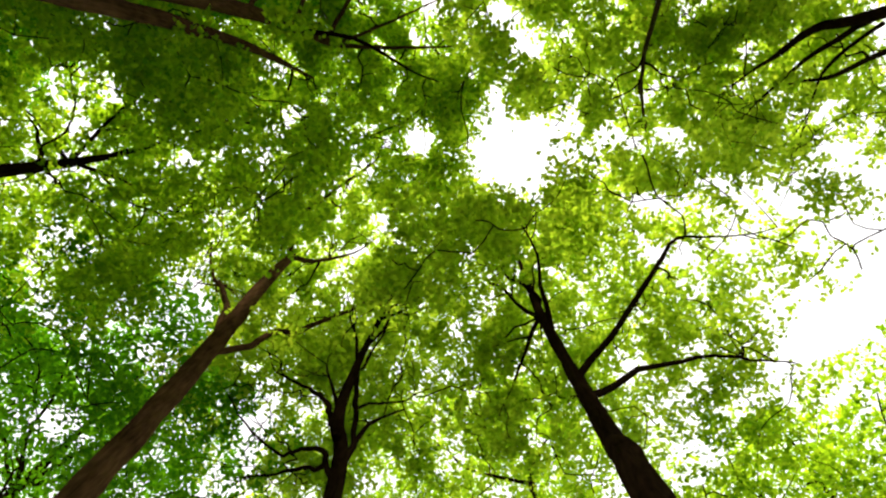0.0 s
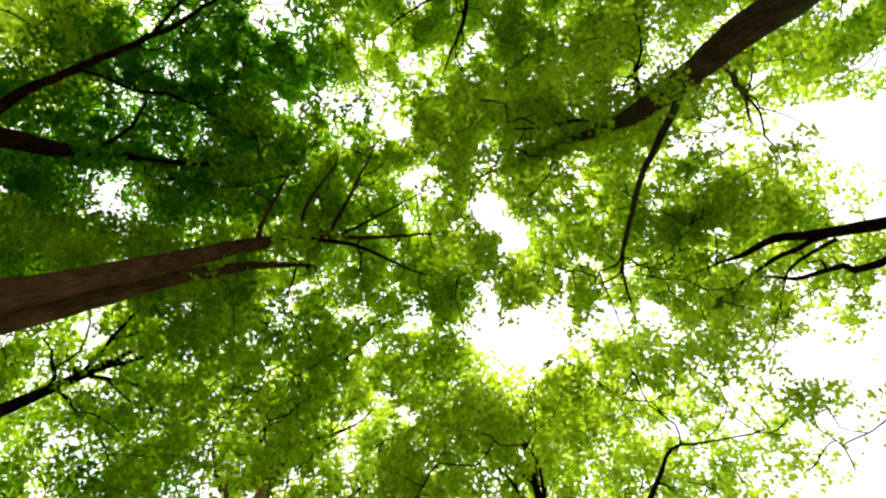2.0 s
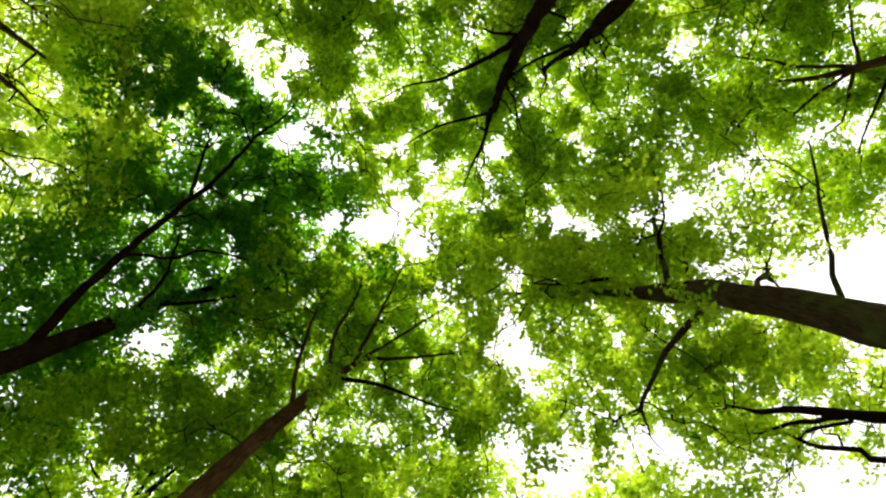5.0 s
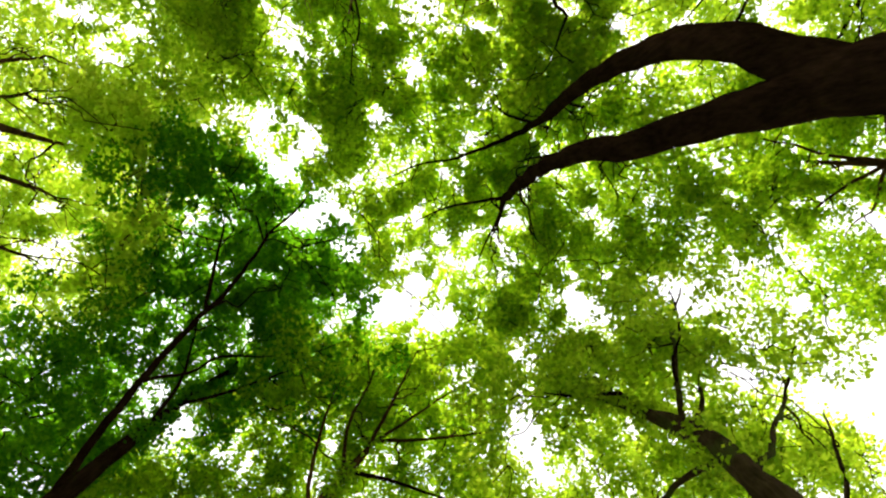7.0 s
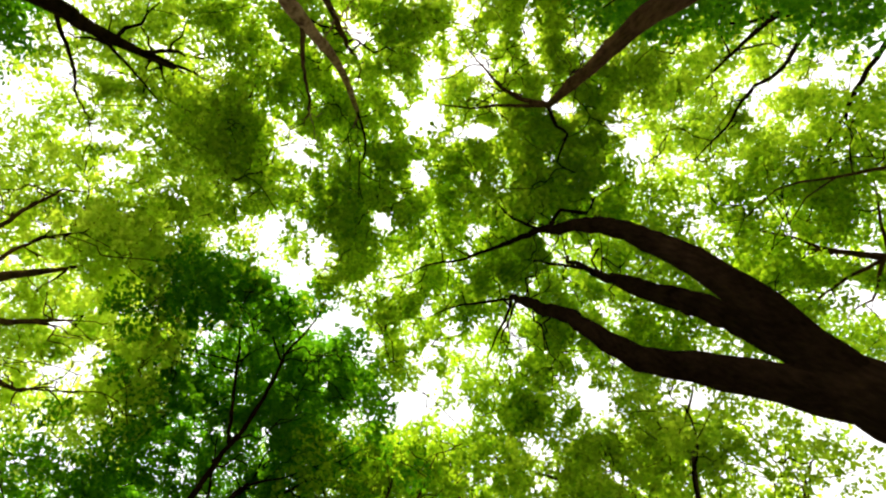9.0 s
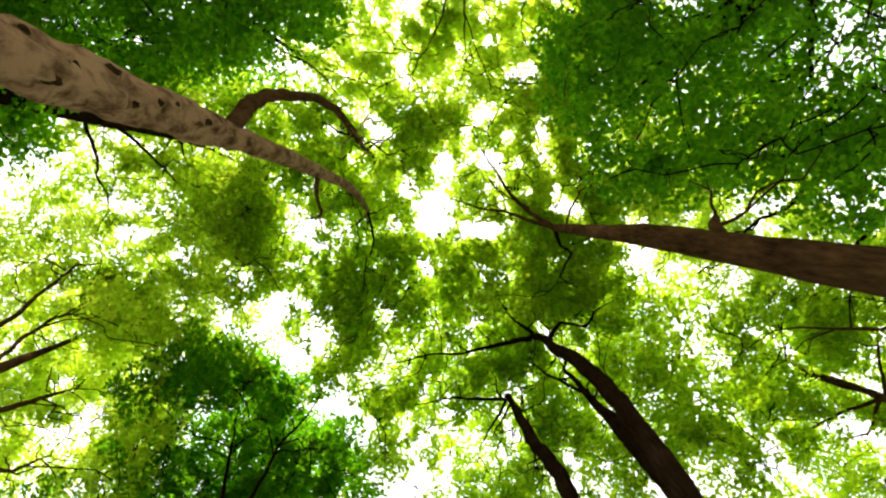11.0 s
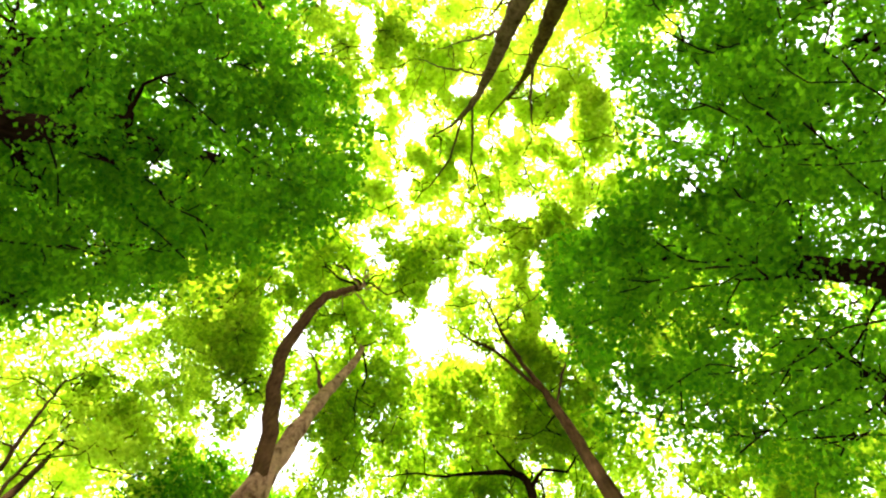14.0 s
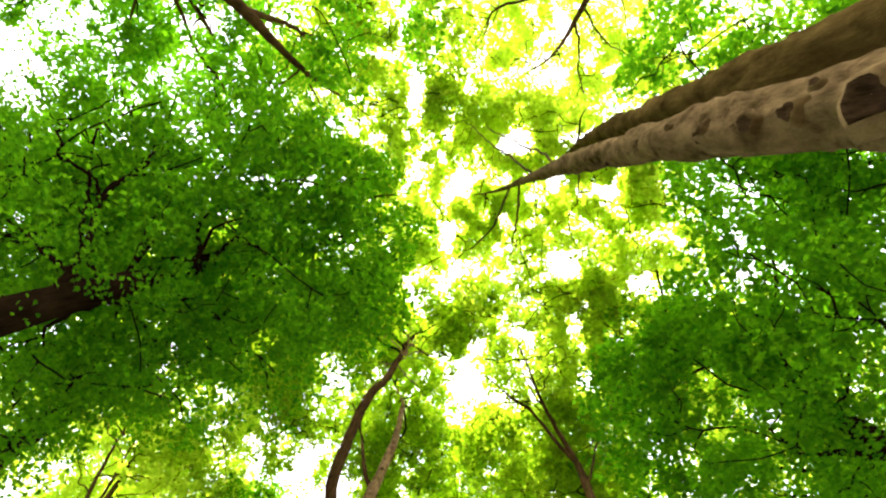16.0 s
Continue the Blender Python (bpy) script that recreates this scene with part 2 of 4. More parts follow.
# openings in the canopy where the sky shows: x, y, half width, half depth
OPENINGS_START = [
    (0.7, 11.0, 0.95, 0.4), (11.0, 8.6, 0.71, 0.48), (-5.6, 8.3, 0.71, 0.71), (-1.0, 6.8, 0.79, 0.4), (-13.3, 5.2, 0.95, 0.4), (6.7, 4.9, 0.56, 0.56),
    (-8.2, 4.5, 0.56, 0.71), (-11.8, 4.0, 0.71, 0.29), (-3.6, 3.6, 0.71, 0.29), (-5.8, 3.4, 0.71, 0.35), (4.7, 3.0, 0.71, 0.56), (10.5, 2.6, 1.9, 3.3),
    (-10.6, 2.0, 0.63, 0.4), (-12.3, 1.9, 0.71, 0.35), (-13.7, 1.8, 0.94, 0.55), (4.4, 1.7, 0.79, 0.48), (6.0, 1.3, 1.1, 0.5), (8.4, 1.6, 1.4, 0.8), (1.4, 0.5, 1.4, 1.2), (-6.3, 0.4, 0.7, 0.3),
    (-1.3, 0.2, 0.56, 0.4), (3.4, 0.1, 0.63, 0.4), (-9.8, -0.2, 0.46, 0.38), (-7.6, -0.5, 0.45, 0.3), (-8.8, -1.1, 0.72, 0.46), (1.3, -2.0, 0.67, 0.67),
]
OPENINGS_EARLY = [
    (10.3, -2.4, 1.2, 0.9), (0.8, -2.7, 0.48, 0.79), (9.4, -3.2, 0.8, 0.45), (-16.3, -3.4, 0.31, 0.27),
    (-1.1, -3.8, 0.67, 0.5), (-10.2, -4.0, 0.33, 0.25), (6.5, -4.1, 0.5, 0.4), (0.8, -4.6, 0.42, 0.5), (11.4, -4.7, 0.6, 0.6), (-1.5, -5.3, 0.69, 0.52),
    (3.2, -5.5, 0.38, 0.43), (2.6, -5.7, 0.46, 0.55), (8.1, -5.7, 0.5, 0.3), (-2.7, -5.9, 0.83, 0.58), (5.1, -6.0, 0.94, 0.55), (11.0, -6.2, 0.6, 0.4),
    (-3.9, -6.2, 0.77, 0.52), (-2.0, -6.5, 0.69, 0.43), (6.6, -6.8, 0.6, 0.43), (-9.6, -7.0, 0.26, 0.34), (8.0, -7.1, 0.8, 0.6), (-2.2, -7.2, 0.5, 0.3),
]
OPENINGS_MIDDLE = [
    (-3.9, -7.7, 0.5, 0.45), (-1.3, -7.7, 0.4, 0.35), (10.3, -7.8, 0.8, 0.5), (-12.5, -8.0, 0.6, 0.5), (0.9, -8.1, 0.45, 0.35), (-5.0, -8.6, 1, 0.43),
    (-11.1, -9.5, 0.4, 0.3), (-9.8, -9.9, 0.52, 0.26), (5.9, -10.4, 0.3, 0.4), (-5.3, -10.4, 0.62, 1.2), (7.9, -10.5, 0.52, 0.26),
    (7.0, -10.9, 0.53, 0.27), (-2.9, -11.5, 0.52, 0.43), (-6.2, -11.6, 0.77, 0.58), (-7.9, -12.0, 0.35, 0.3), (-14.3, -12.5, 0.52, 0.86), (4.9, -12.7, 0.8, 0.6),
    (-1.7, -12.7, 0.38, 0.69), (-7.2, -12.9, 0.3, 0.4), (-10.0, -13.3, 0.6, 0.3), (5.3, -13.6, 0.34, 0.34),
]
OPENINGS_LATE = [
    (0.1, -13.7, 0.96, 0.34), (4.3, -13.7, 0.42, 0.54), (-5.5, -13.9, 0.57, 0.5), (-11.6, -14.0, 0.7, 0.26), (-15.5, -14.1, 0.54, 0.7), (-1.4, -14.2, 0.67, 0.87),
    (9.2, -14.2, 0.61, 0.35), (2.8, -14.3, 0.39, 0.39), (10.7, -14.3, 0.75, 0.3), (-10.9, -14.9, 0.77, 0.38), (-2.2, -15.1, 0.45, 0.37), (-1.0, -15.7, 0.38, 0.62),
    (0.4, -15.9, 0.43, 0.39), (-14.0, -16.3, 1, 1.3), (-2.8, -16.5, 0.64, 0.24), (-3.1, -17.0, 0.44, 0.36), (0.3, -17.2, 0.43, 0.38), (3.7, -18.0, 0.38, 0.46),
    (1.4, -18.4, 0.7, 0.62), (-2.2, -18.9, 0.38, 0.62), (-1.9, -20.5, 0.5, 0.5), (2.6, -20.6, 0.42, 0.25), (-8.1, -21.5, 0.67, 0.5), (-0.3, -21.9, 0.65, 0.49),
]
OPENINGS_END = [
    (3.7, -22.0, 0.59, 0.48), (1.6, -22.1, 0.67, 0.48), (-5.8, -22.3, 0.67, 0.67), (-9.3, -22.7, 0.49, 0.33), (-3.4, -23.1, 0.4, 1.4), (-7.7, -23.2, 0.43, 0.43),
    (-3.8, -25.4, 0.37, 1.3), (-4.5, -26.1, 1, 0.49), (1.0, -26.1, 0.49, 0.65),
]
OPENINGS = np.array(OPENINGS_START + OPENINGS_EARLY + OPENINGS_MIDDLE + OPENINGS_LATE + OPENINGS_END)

# crowns: x, y, half width, half depth, foot and top of the leaves, leaves in thousands
CROWNS = {}


CLIMBING = {}  # by crown: trunk heights between which leaves cling, and thousands of them


def crown(key, x, y, rx, ry, low, high, thousand, leaf=None, size=0.13, full=0.5, clothed=False, lean=(0, 0), deep=0.5):
    CROWNS[key] = dict(c=np.array((x, y)), r=np.array((rx, ry)), low=low, high=high, n=int(thousand * 1000), leaf=leaf or LEAF, lean=np.array(lean, float), deep=deep, size=size, full=full, clothed=clothed)


def nearness(p, c):
    return np.linalg.norm((p[:, :2] - c["c"]) / c["r"], axis=1)


def clump_places(key, rng, count, limbs):
    """Places of leaf clumps in a crown that keeps clear of the openings and of its neighbours."""
    me = CROWNS[key]
    a, d = rng.uniform(0, 2 * math.pi, count * 6), np.sqrt(rng.uniform(0, 1.1, count * 6))
    lobes = 1 + 0.16 * np.sin(3 * a + len(key) + me["c"][0]) + 0.1 * np.sin(5 * a + me["c"][1]) + 0.07 * np.sin(9 * a + 2 * me["c"][0])
    p = np.zeros((count * 6, 3))
    p[:, 0] = me["c"][0] + me["r"][0] * d * lobes * np.cos(a)
    p[:, 1] = me["c"][1] + me["r"][1] * d * lobes * np.sin(a)
    span = me["high"] - me["low"]
    if me["clothed"]:
        dome = np.sqrt(np.clip(1.15 - d**2, 0.05, 1))
        mid = me["low"] + 0.45 * span
        u = rng.uniform(-1, 1, count * 6)
        p[:, 2] = np.where(u > 0, mid + u * (me["high"] - mid) * dome, mid + u * (mid - me["low"]) * dome)
        p[:, :2] += (p[:, 2:] - mid) * me["lean"]
        p = p[rng.uniform(0, 1, len(p)) > 0.55 * np.clip(u, 0, 1) + 0.35 * np.clip(d - 0.6, 0, 1)]
    else:
        p[:, 2] = me["high"] - 0.4 * span * d**2 - me["deep"] * span * rng.uniform(0, 1, count * 6)
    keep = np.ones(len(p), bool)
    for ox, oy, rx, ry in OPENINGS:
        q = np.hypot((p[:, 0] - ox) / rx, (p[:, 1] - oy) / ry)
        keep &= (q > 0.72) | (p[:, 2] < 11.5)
    mine = nearness(p, me)
    for other, c in CROWNS.items():
        if other != key:
            overlap = (nearness(p, c) < mine - 0.04) & (np.abs(p[:, 2] - (c["low"] + c["high"]) / 2) < 3.6)
            keep &= ~overlap | (rng.uniform(0, 1, len(p)) < 0.25)
    p = p[keep]
    if limbs and not me["clothed"]:
        bough = np.vstack(limbs)[::2]
        apart = np.linalg.norm(p[:, None, :2] - bough[None, :, :2], axis=2)
        at = np.argmin(apart, axis=1)
        under = (apart[np.arange(len(p)), at] < 0.5) & (p[:, 2] < bough[at, 2] + 0.3)
        p = p[~under]
    return p[:count]


def bare_below(p, lines, wide, drop):
    """True for the places that do not hang close below one of the boughs."""
    if not lines:
        return np.ones(len(p), bool)
    b = np.vstack(lines)
    cell = wide / 2
    low = np.minimum(p[:, :2].min(0), b[:, :2].min(0)) - 3 * wide
    size = ((np.maximum(p[:, :2].max(0), b[:, :2].max(0)) + 3 * wide - low) / cell).astype(int) + 1
    height = np.full(size, -99.0)
    for k in range(-2, 3):
        for m in range(-2, 3):
            if k * k + m * m < 7:
                at = ((b[:, :2] - low) / cell).astype(int) + (k, m)
                np.maximum.at(height, (at[:, 0], at[:, 1]), b[:, 2])
    q = ((p[:, :2] - low) / cell).astype(int)
    top = height[q[:, 0], q[:, 1]]
    return (p[:, 2] > top + 0.05) | (p[:, 2] < top - drop)


def crooked(line, rng):
    """Bends the thin end of a bough this way and that."""
    n = len(line)
    knots = rng.normal(0, 1, (n // 4 + 3, 3))
    at = np.arange(n) / 4.0
    i = at.astype(int)
    f = (at - i)[:, None]
    f = f * f * (3 - 2 * f)
    sway = knots[i] * (1 - f) + knots[i + 1] * f
    thin = np.clip(1.5 - line[:, 3] / 0.1, 0.05, 1) * np.clip(np.arange(n) / 5.0, 0, 1)
    line[:, :3] += 0.055 * sway * thin[:, None]
    return line


def side_shoots(line, rng):
    """Short crooked shoots along the outer half of a bough."""
    shoots = []
    n = len(line)
    for k in range(max(2, int(n * 0.16))):
        i = int(rng.uniform(0.4, 0.97) * (n - 2)) + 1
        way = line[i, :3] - line[i - 1, :3]
        way /= np.linalg.norm(way) + 1e-9
        out = np.cross(way, rng.normal(0, 1, 3))
        out /= np.linalg.norm(out) + 1e-9
        go = way * rng.uniform(0.3, 0.9) + out * rng.uniform(0.5, 1.0)
        go[2] = abs(go[2]) * 0.7 + 0.1
        reach = rng.uniform(0.5, 1.5)
        r = min(line[i, 3] * 0.55, 0.028)
        shoot = spline(wander(line[i, :3], line[i, :3] + go * reach, r, 0.006, rng, 0.42, 6), 0.18)
        shoots.append(shoot)
        j = int(len(shoot) * rng.uniform(0.35, 0.7))
        turn = go + rng.normal(0, 0.5, 3)
        shoots.append(spline(wander(shoot[j, :3], shoot[j, :3] + turn * reach * 0.5, r * 0.6, 0.005, rng, 0.4, 5), 0.18))
    return shoots


def tree(key, name, label, bark, trunks, limbs, seed, scars=(), hidden=False, second=None, bough=None):
    """A tree: an empty at its foot, its trunk, each limb, its twigs and its leaves."""
    rng = np.random.default_rng(seed)
    me = CROWNS[key]
    foot = Vector((trunks[0][0][0], trunks[0][0][1], 0))
    root = new(name)
    root.location = foot
    tagged(root, label, "tree", "trees of the wood")
    shift = np.array((*foot, 0.0))
    wood = []
    for i, nodes in enumerate(trunks):
        line = spline(nodes, 0.1 if scars else 0.22)
        if line[0, 2] < 0.5:
            flare = np.clip(1 - line[:, 2] / 0.9, 0, 1) ** 2
            line[:, 3] *= 1 + 0.7 * flare
            line[0, 2] = -0.1
        wood.append(line)
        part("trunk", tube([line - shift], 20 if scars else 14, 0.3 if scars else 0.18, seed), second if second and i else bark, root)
    for nodes in limbs:
        line = spline(nodes, 0.25)
        line[1:-1, :3] += rng.normal(0, 0.012, (len(line) - 2, 3))
        line = crooked(line, rng)
        wood.append(line)
        part("limb", tube([line - shift], 9, 0.14, seed + 3), bough or bark, root)
    for x, y, z, nx, ny, nz, size in scars:
        part("branch_scar", scar_mesh(size, (nx, ny, nz), (x, y, z), foot, bark), SCAR, root, "dark oval scar of a lost branch")
    shoots = []
    if not hidden:
        for line in wood[len(trunks):]:
            for shoot in side_shoots(line, rng):
                part("branch", tube([shoot - shift], 5), bark, root)
                shoots.append(shoot)
    nodes = np.vstack(wood)
    nodes = nodes[nodes[:, 2] > me["low"] - 3.0]
    clumps = clump_places(key, rng, max(30, me["n"] // 110), [] if hidden else wood[len(trunks):])
    twigs, branches, tips = [], [], nodes
    reach = np.array([np.min(np.linalg.norm(nodes[:, :3] - c, axis=1)) for c in clumps])
    order = rng.permutation(len(clumps))
    for stage, share in ((0, 0.17), (1, 0.45)):
        chosen, order = order[: int(len(clumps) * share)], order[int(len(clumps) * share):]
        for k in chosen[np.argsort(reach[chosen])]:
            c = clumps[k]
            gap = np.linalg.norm(tips[:, :3] - c, axis=1) + 0.9 * np.clip(tips[:, 2] - c[2] + 0.3, 0, None)
            b = tips[np.argmin(gap * rng.uniform(0.8, 1.35, len(gap)))]
            r = max(min(b[3] * 0.65, (0.06, 0.03)[stage]), 0.014)
            line = wander(b[:3], c, r, (0.014, 0.009)[stage], rng, 0.3, (5, 4)[stage])
            line = spline(line, 0.3)
            tips = np.vstack([tips, line[2:-1]])
            # branches and twigs take the backlit tone on every tree, whatever its bark
            if stage == 0:
                part("branch", tube([line - shift], 6), BARK_BACKLIT, root)
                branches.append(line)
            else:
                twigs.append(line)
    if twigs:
        part("brushwood", tube([t - shift for t in twigs], 3), BARK_BACKLIT, root, "thin twigs, darkened as in backlight", "stuff")
    per = 160
    which = np.repeat(np.arange(len(clumps)), per)
    reach = rng.uniform(0.35, 0.8, len(clumps))[which] * np.sqrt(rng.uniform(0, 1, len(which)))
    turn = rng.uniform(0, 2 * math.pi, len(which))
    slope = rng.normal(0, 0.3, (len(clumps), 2))[which]
    off = np.stack([reach * np.cos(turn), reach * np.sin(turn), rng.normal(0, 0.07, len(which)) - 0.18 * reach], 1)
    off[:, 2] += off[:, 0] * slope[:, 0] + off[:, 1] * slope[:, 1]
    places = clumps[which] + off
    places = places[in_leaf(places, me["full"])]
    heavy = wood[len(trunks):] if not me["clothed"] and not hidden else []
    places = places[bare_below(places, heavy, 0.26, 9.0) & bare_below(places, branches + shoots, 0.14, 2.2)]
    if me["clothed"]:
        places = places[bare_below(places, wood[:1], 0.2, 1.2) & bare_below(places, wood[len(trunks):], 0.16, 3.0)]
    if key in CLIMBING:
        z0, z1, thousand = CLIMBING[key]
        stem = wood[0][(wood[0][:, 2] > z0) & (wood[0][:, 2] < z1)]
        pick = stem[rng.integers(0, len(stem), int(thousand * 1000))]
        turn = rng.uniform(0, 2 * math.pi, len(pick))
        out = pick[:, 3] + rng.gamma(1.6, 0.08, len(pick))
        cling = pick[:, :3] + np.stack([out * np.cos(turn), out * np.sin(turn), rng.normal(0, 0.12, len(pick))], 1)
        cling = cling[lattice(cling, 1.6, 9) > 0.42]
        places = np.vstack([places, cling])
    lengths = me["size"] * rng.uniform(0.65, 1.25, len(places)) * np.clip(places[:, 2] / 12.0, 0.6, 1.0)
    part("crown", leaf_mesh(places - np.array(foot), lengths, rng), me["leaf"], root, "crown of small green leaves", "stuff")
    return root


def scar_mesh(size, normal, place, foot, bark):
    """An oval collar of bark with a sunken middle."""
    bm = bmesh.new()
    rings = ((1.9, -0.6), (1.45, 0.06), (1.1, 0.26), (0.85, 0.27), (0.6, 0.2), (0.3, 0.13), (0.02, 0.11))
    loops = []
    for r, h in rings:
        loop = []
        for a in np.linspace(0, 2 * math.pi, 14, endpoint=False):
            wave = 1 + 0.7 * noise.noise(Vector((math.cos(a) * 1.2, math.sin(a) * 1.2, place[2] * 7.3)))
            loop.append(bm.verts.new((r * wave * size * 0.75 * math.cos(a), r * wave * size * 1.15 * math.sin(a), h * size)))
        loops.append(loop)
    for a, b in zip(loops, loops[1:]):
        for k in range(14):
            bm.faces.new((a[k], a[(k + 1) % 14], b[(k + 1) % 14], b[k]))
    turn = Vector(normal).to_track_quat("Z", "Y").to_matrix().to_4x4()
    bm.transform(Matrix.Translation(Vector(place) - foot) @ turn)
    mesh = bpy.data.meshes.new("scar")
    bm.to_mesh(mesh)
    bm.free()
    mesh.shade_smooth()
    mesh.materials.append(bark)
    for k, face in enumerate(mesh.polygons):
        face.material_index = 0 if k < 28 else 1
    return mesh


# ---- crowns ----
CLIMBING.update(back=(12.0, 17.0, 1.2), e=(12.0, 15.5, 1.2), g=(9.6, 15.5, 2.6), v=(8.5, 12.0, 3), r=(9.5, 14.0, 3), f=(11.5, 16.0, 2))
crown("a", -4.2, 3.6, 4.4, 3.2, 15.0, 18.5, 38, LEAF_WARM, full=0.68)
crown("b", 2.9, 3.7, 3.8, 3.5, 10.0, 16.5, 42, LEAF_WARM, full=0.7)
crown("c", -2.6, 6.4, 4.0, 3.2, 11.0, 15.5, 30, LEAF_WARM, full=0.62)
crown("e", -3.7, -2.3, 4.8, 3.4, 14.2, 19.0, 60, full=0.76, deep=0.72)
crown("f", -6.6, -6.4, 3.5, 4.1, 13.0, 18.5, 62, LEAF_DEEP, full=0.82)
crown("g", 3.6, -3.0, 3.6, 3.5, 11.5, 17.5, 46, LEAF_WARM, full=0.72)
crown("i", 7.6, -0.9, 2.6, 2.3, 13.0, 16.5, 20, LEAF_WARM, full=0.62)
crown("h", 0.9, -9.2, 5.4, 4.3, 15.6, 20.0, 78, full=0.85, deep=0.65)
crown("m", -11.9, -9.9, 3.6, 4.1, 13.0, 18.5, 50, LEAF_LIGHT, full=0.8)
crown("j", -9.3, -15.0, 3.7, 3.6, 15.0, 20.0, 46, LEAF_WARM, full=0.85, deep=0.6)
crown("o", -4.3, -14.0, 3.3, 3.8, 14.5, 19.5, 52, full=0.83, deep=0.6)
crown("p", 1.9, -15.2, 4.0, 3.0, 15.0, 19.0, 42, LEAF_WARM, full=0.82)
crown("n", 7.2, -13.9, 3.9, 3.9, 14.5, 20.0, 32, LEAF_WARM, full=0.66)
crown("r", 6.15, -18.0, 4.25, 3.8, 6.8, 16.5, 64, LEAF_DEEP, size=0.128, full=0.73, clothed=True)
crown("v", -6.7, -19.3, 3.1, 2.6, 5.5, 16.5, 86, LEAF_DEEP, size=0.122, full=0.8, clothed=True, lean=(0.34, -0.2))
crown("s", -0.2, -20.0, 4.4, 3.3, 15.5, 19.0, 58, LEAF_LIGHT, full=0.79)
crown("t", -5.2, -23.8, 3.4, 3.0, 15.5, 19.0, 32, LEAF_WARM, full=0.72)
crown("u", 1.0, -26.0, 5.0, 4.0, 17.0, 21.5, 44, LEAF_LIGHT, full=0.72)
crown("w", 9.0, -9.4, 4.4, 3.7, 13.0, 18.0, 52, full=0.83)
crown("left_start", -8.4, 0.2, 4.7, 3.4, 11.0, 16.0, 50, LEAF, full=0.8, deep=0.75)
crown("left_back", -9.2, 6.4, 4.8, 3.8, 9.0, 16.0, 46, LEAF_DEEP, full=0.84, deep=0.85)
crown("right_back", 8.2, 8.2, 4.8, 3.7, 8.0, 14.0, 36, LEAF, full=0.82, deep=0.8)
crown("back", -0.3, 9.8, 4.8, 3.2, 12.5, 18.0, 24, full=0.7)
crown("left_middle", -12.4, -3.8, 3.8, 3.3, 10.5, 17.0, 52, LEAF_DEEP, full=0.88, deep=0.85)
crown("left_end", -10.8, -18.9, 3.9, 3.0, 8.5, 14.5, 44, LEAF_DEEP, size=0.13, full=0.78)
crown("left_ahead", -8.6, -23.8, 4.2, 3.6, 11.0, 17.0, 36, LEAF_DEEP, full=0.74)
crown("right_end", 7.0, -21.5, 4.4, 3.7, 8.5, 15.5, 56, LEAF_DEEP, size=0.122, full=0.83)
crown("right_ahead", 8.4, -27.6, 4.0, 3.4, 13.0, 19.0, 16, full=0.65)

# ---- trees, from the start of the way to its end ----
tree("a", "forked_tree", "tall brown-barked tree with a forked upper trunk", BARK,
     [[(-4.2, 3.95, 0, 0.22), (-4.38, 3.8, 6, 0.18), (-4.51, 3.68, 8.6, 0.17), (-4.63, 3.57, 10.5, 0.165), (-4.82, 3.38, 13, 0.15), (-4.9, 3.18, 15.6, 0.12)]],
     [[(-4.9, 3.2, 15.4, 0.09), (-4.79, 2.3, 16.0, 0.07), (-4.0, 1.6, 16.3, 0.05), (-3.0, 1.0, 16.6, 0.03), (-2.2, 0.3, 17.2, 0.012)],
      [(-4.9, 3.2, 15.4, 0.08), (-4.3, 3.55, 16.2, 0.06), (-3.45, 3.47, 17.0, 0.03), (-2.9, 3.2, 17.6, 0.012)],
      [(-4.62, 3.57, 10.2, 0.09), (-5.2, 3.55, 12, 0.075), (-6.33, 3.38, 14, 0.05), (-7.4, 2.9, 16, 0.02)],
      [(-4.6, 3.6, 9.8, 0.07), (-3.9, 4.3, 13, 0.06), (-3.0, 4.55, 15.6, 0.045), (-1.6, 3.6, 16.5, 0.03), (-0.5, 2.8, 17.3, 0.015)],
      [(-4.85, 3.3, 14.6, 0.04), (-5.1, 2.2, 15.8, 0.025), (-5.0, 1.2, 17.0, 0.01)]], 11)
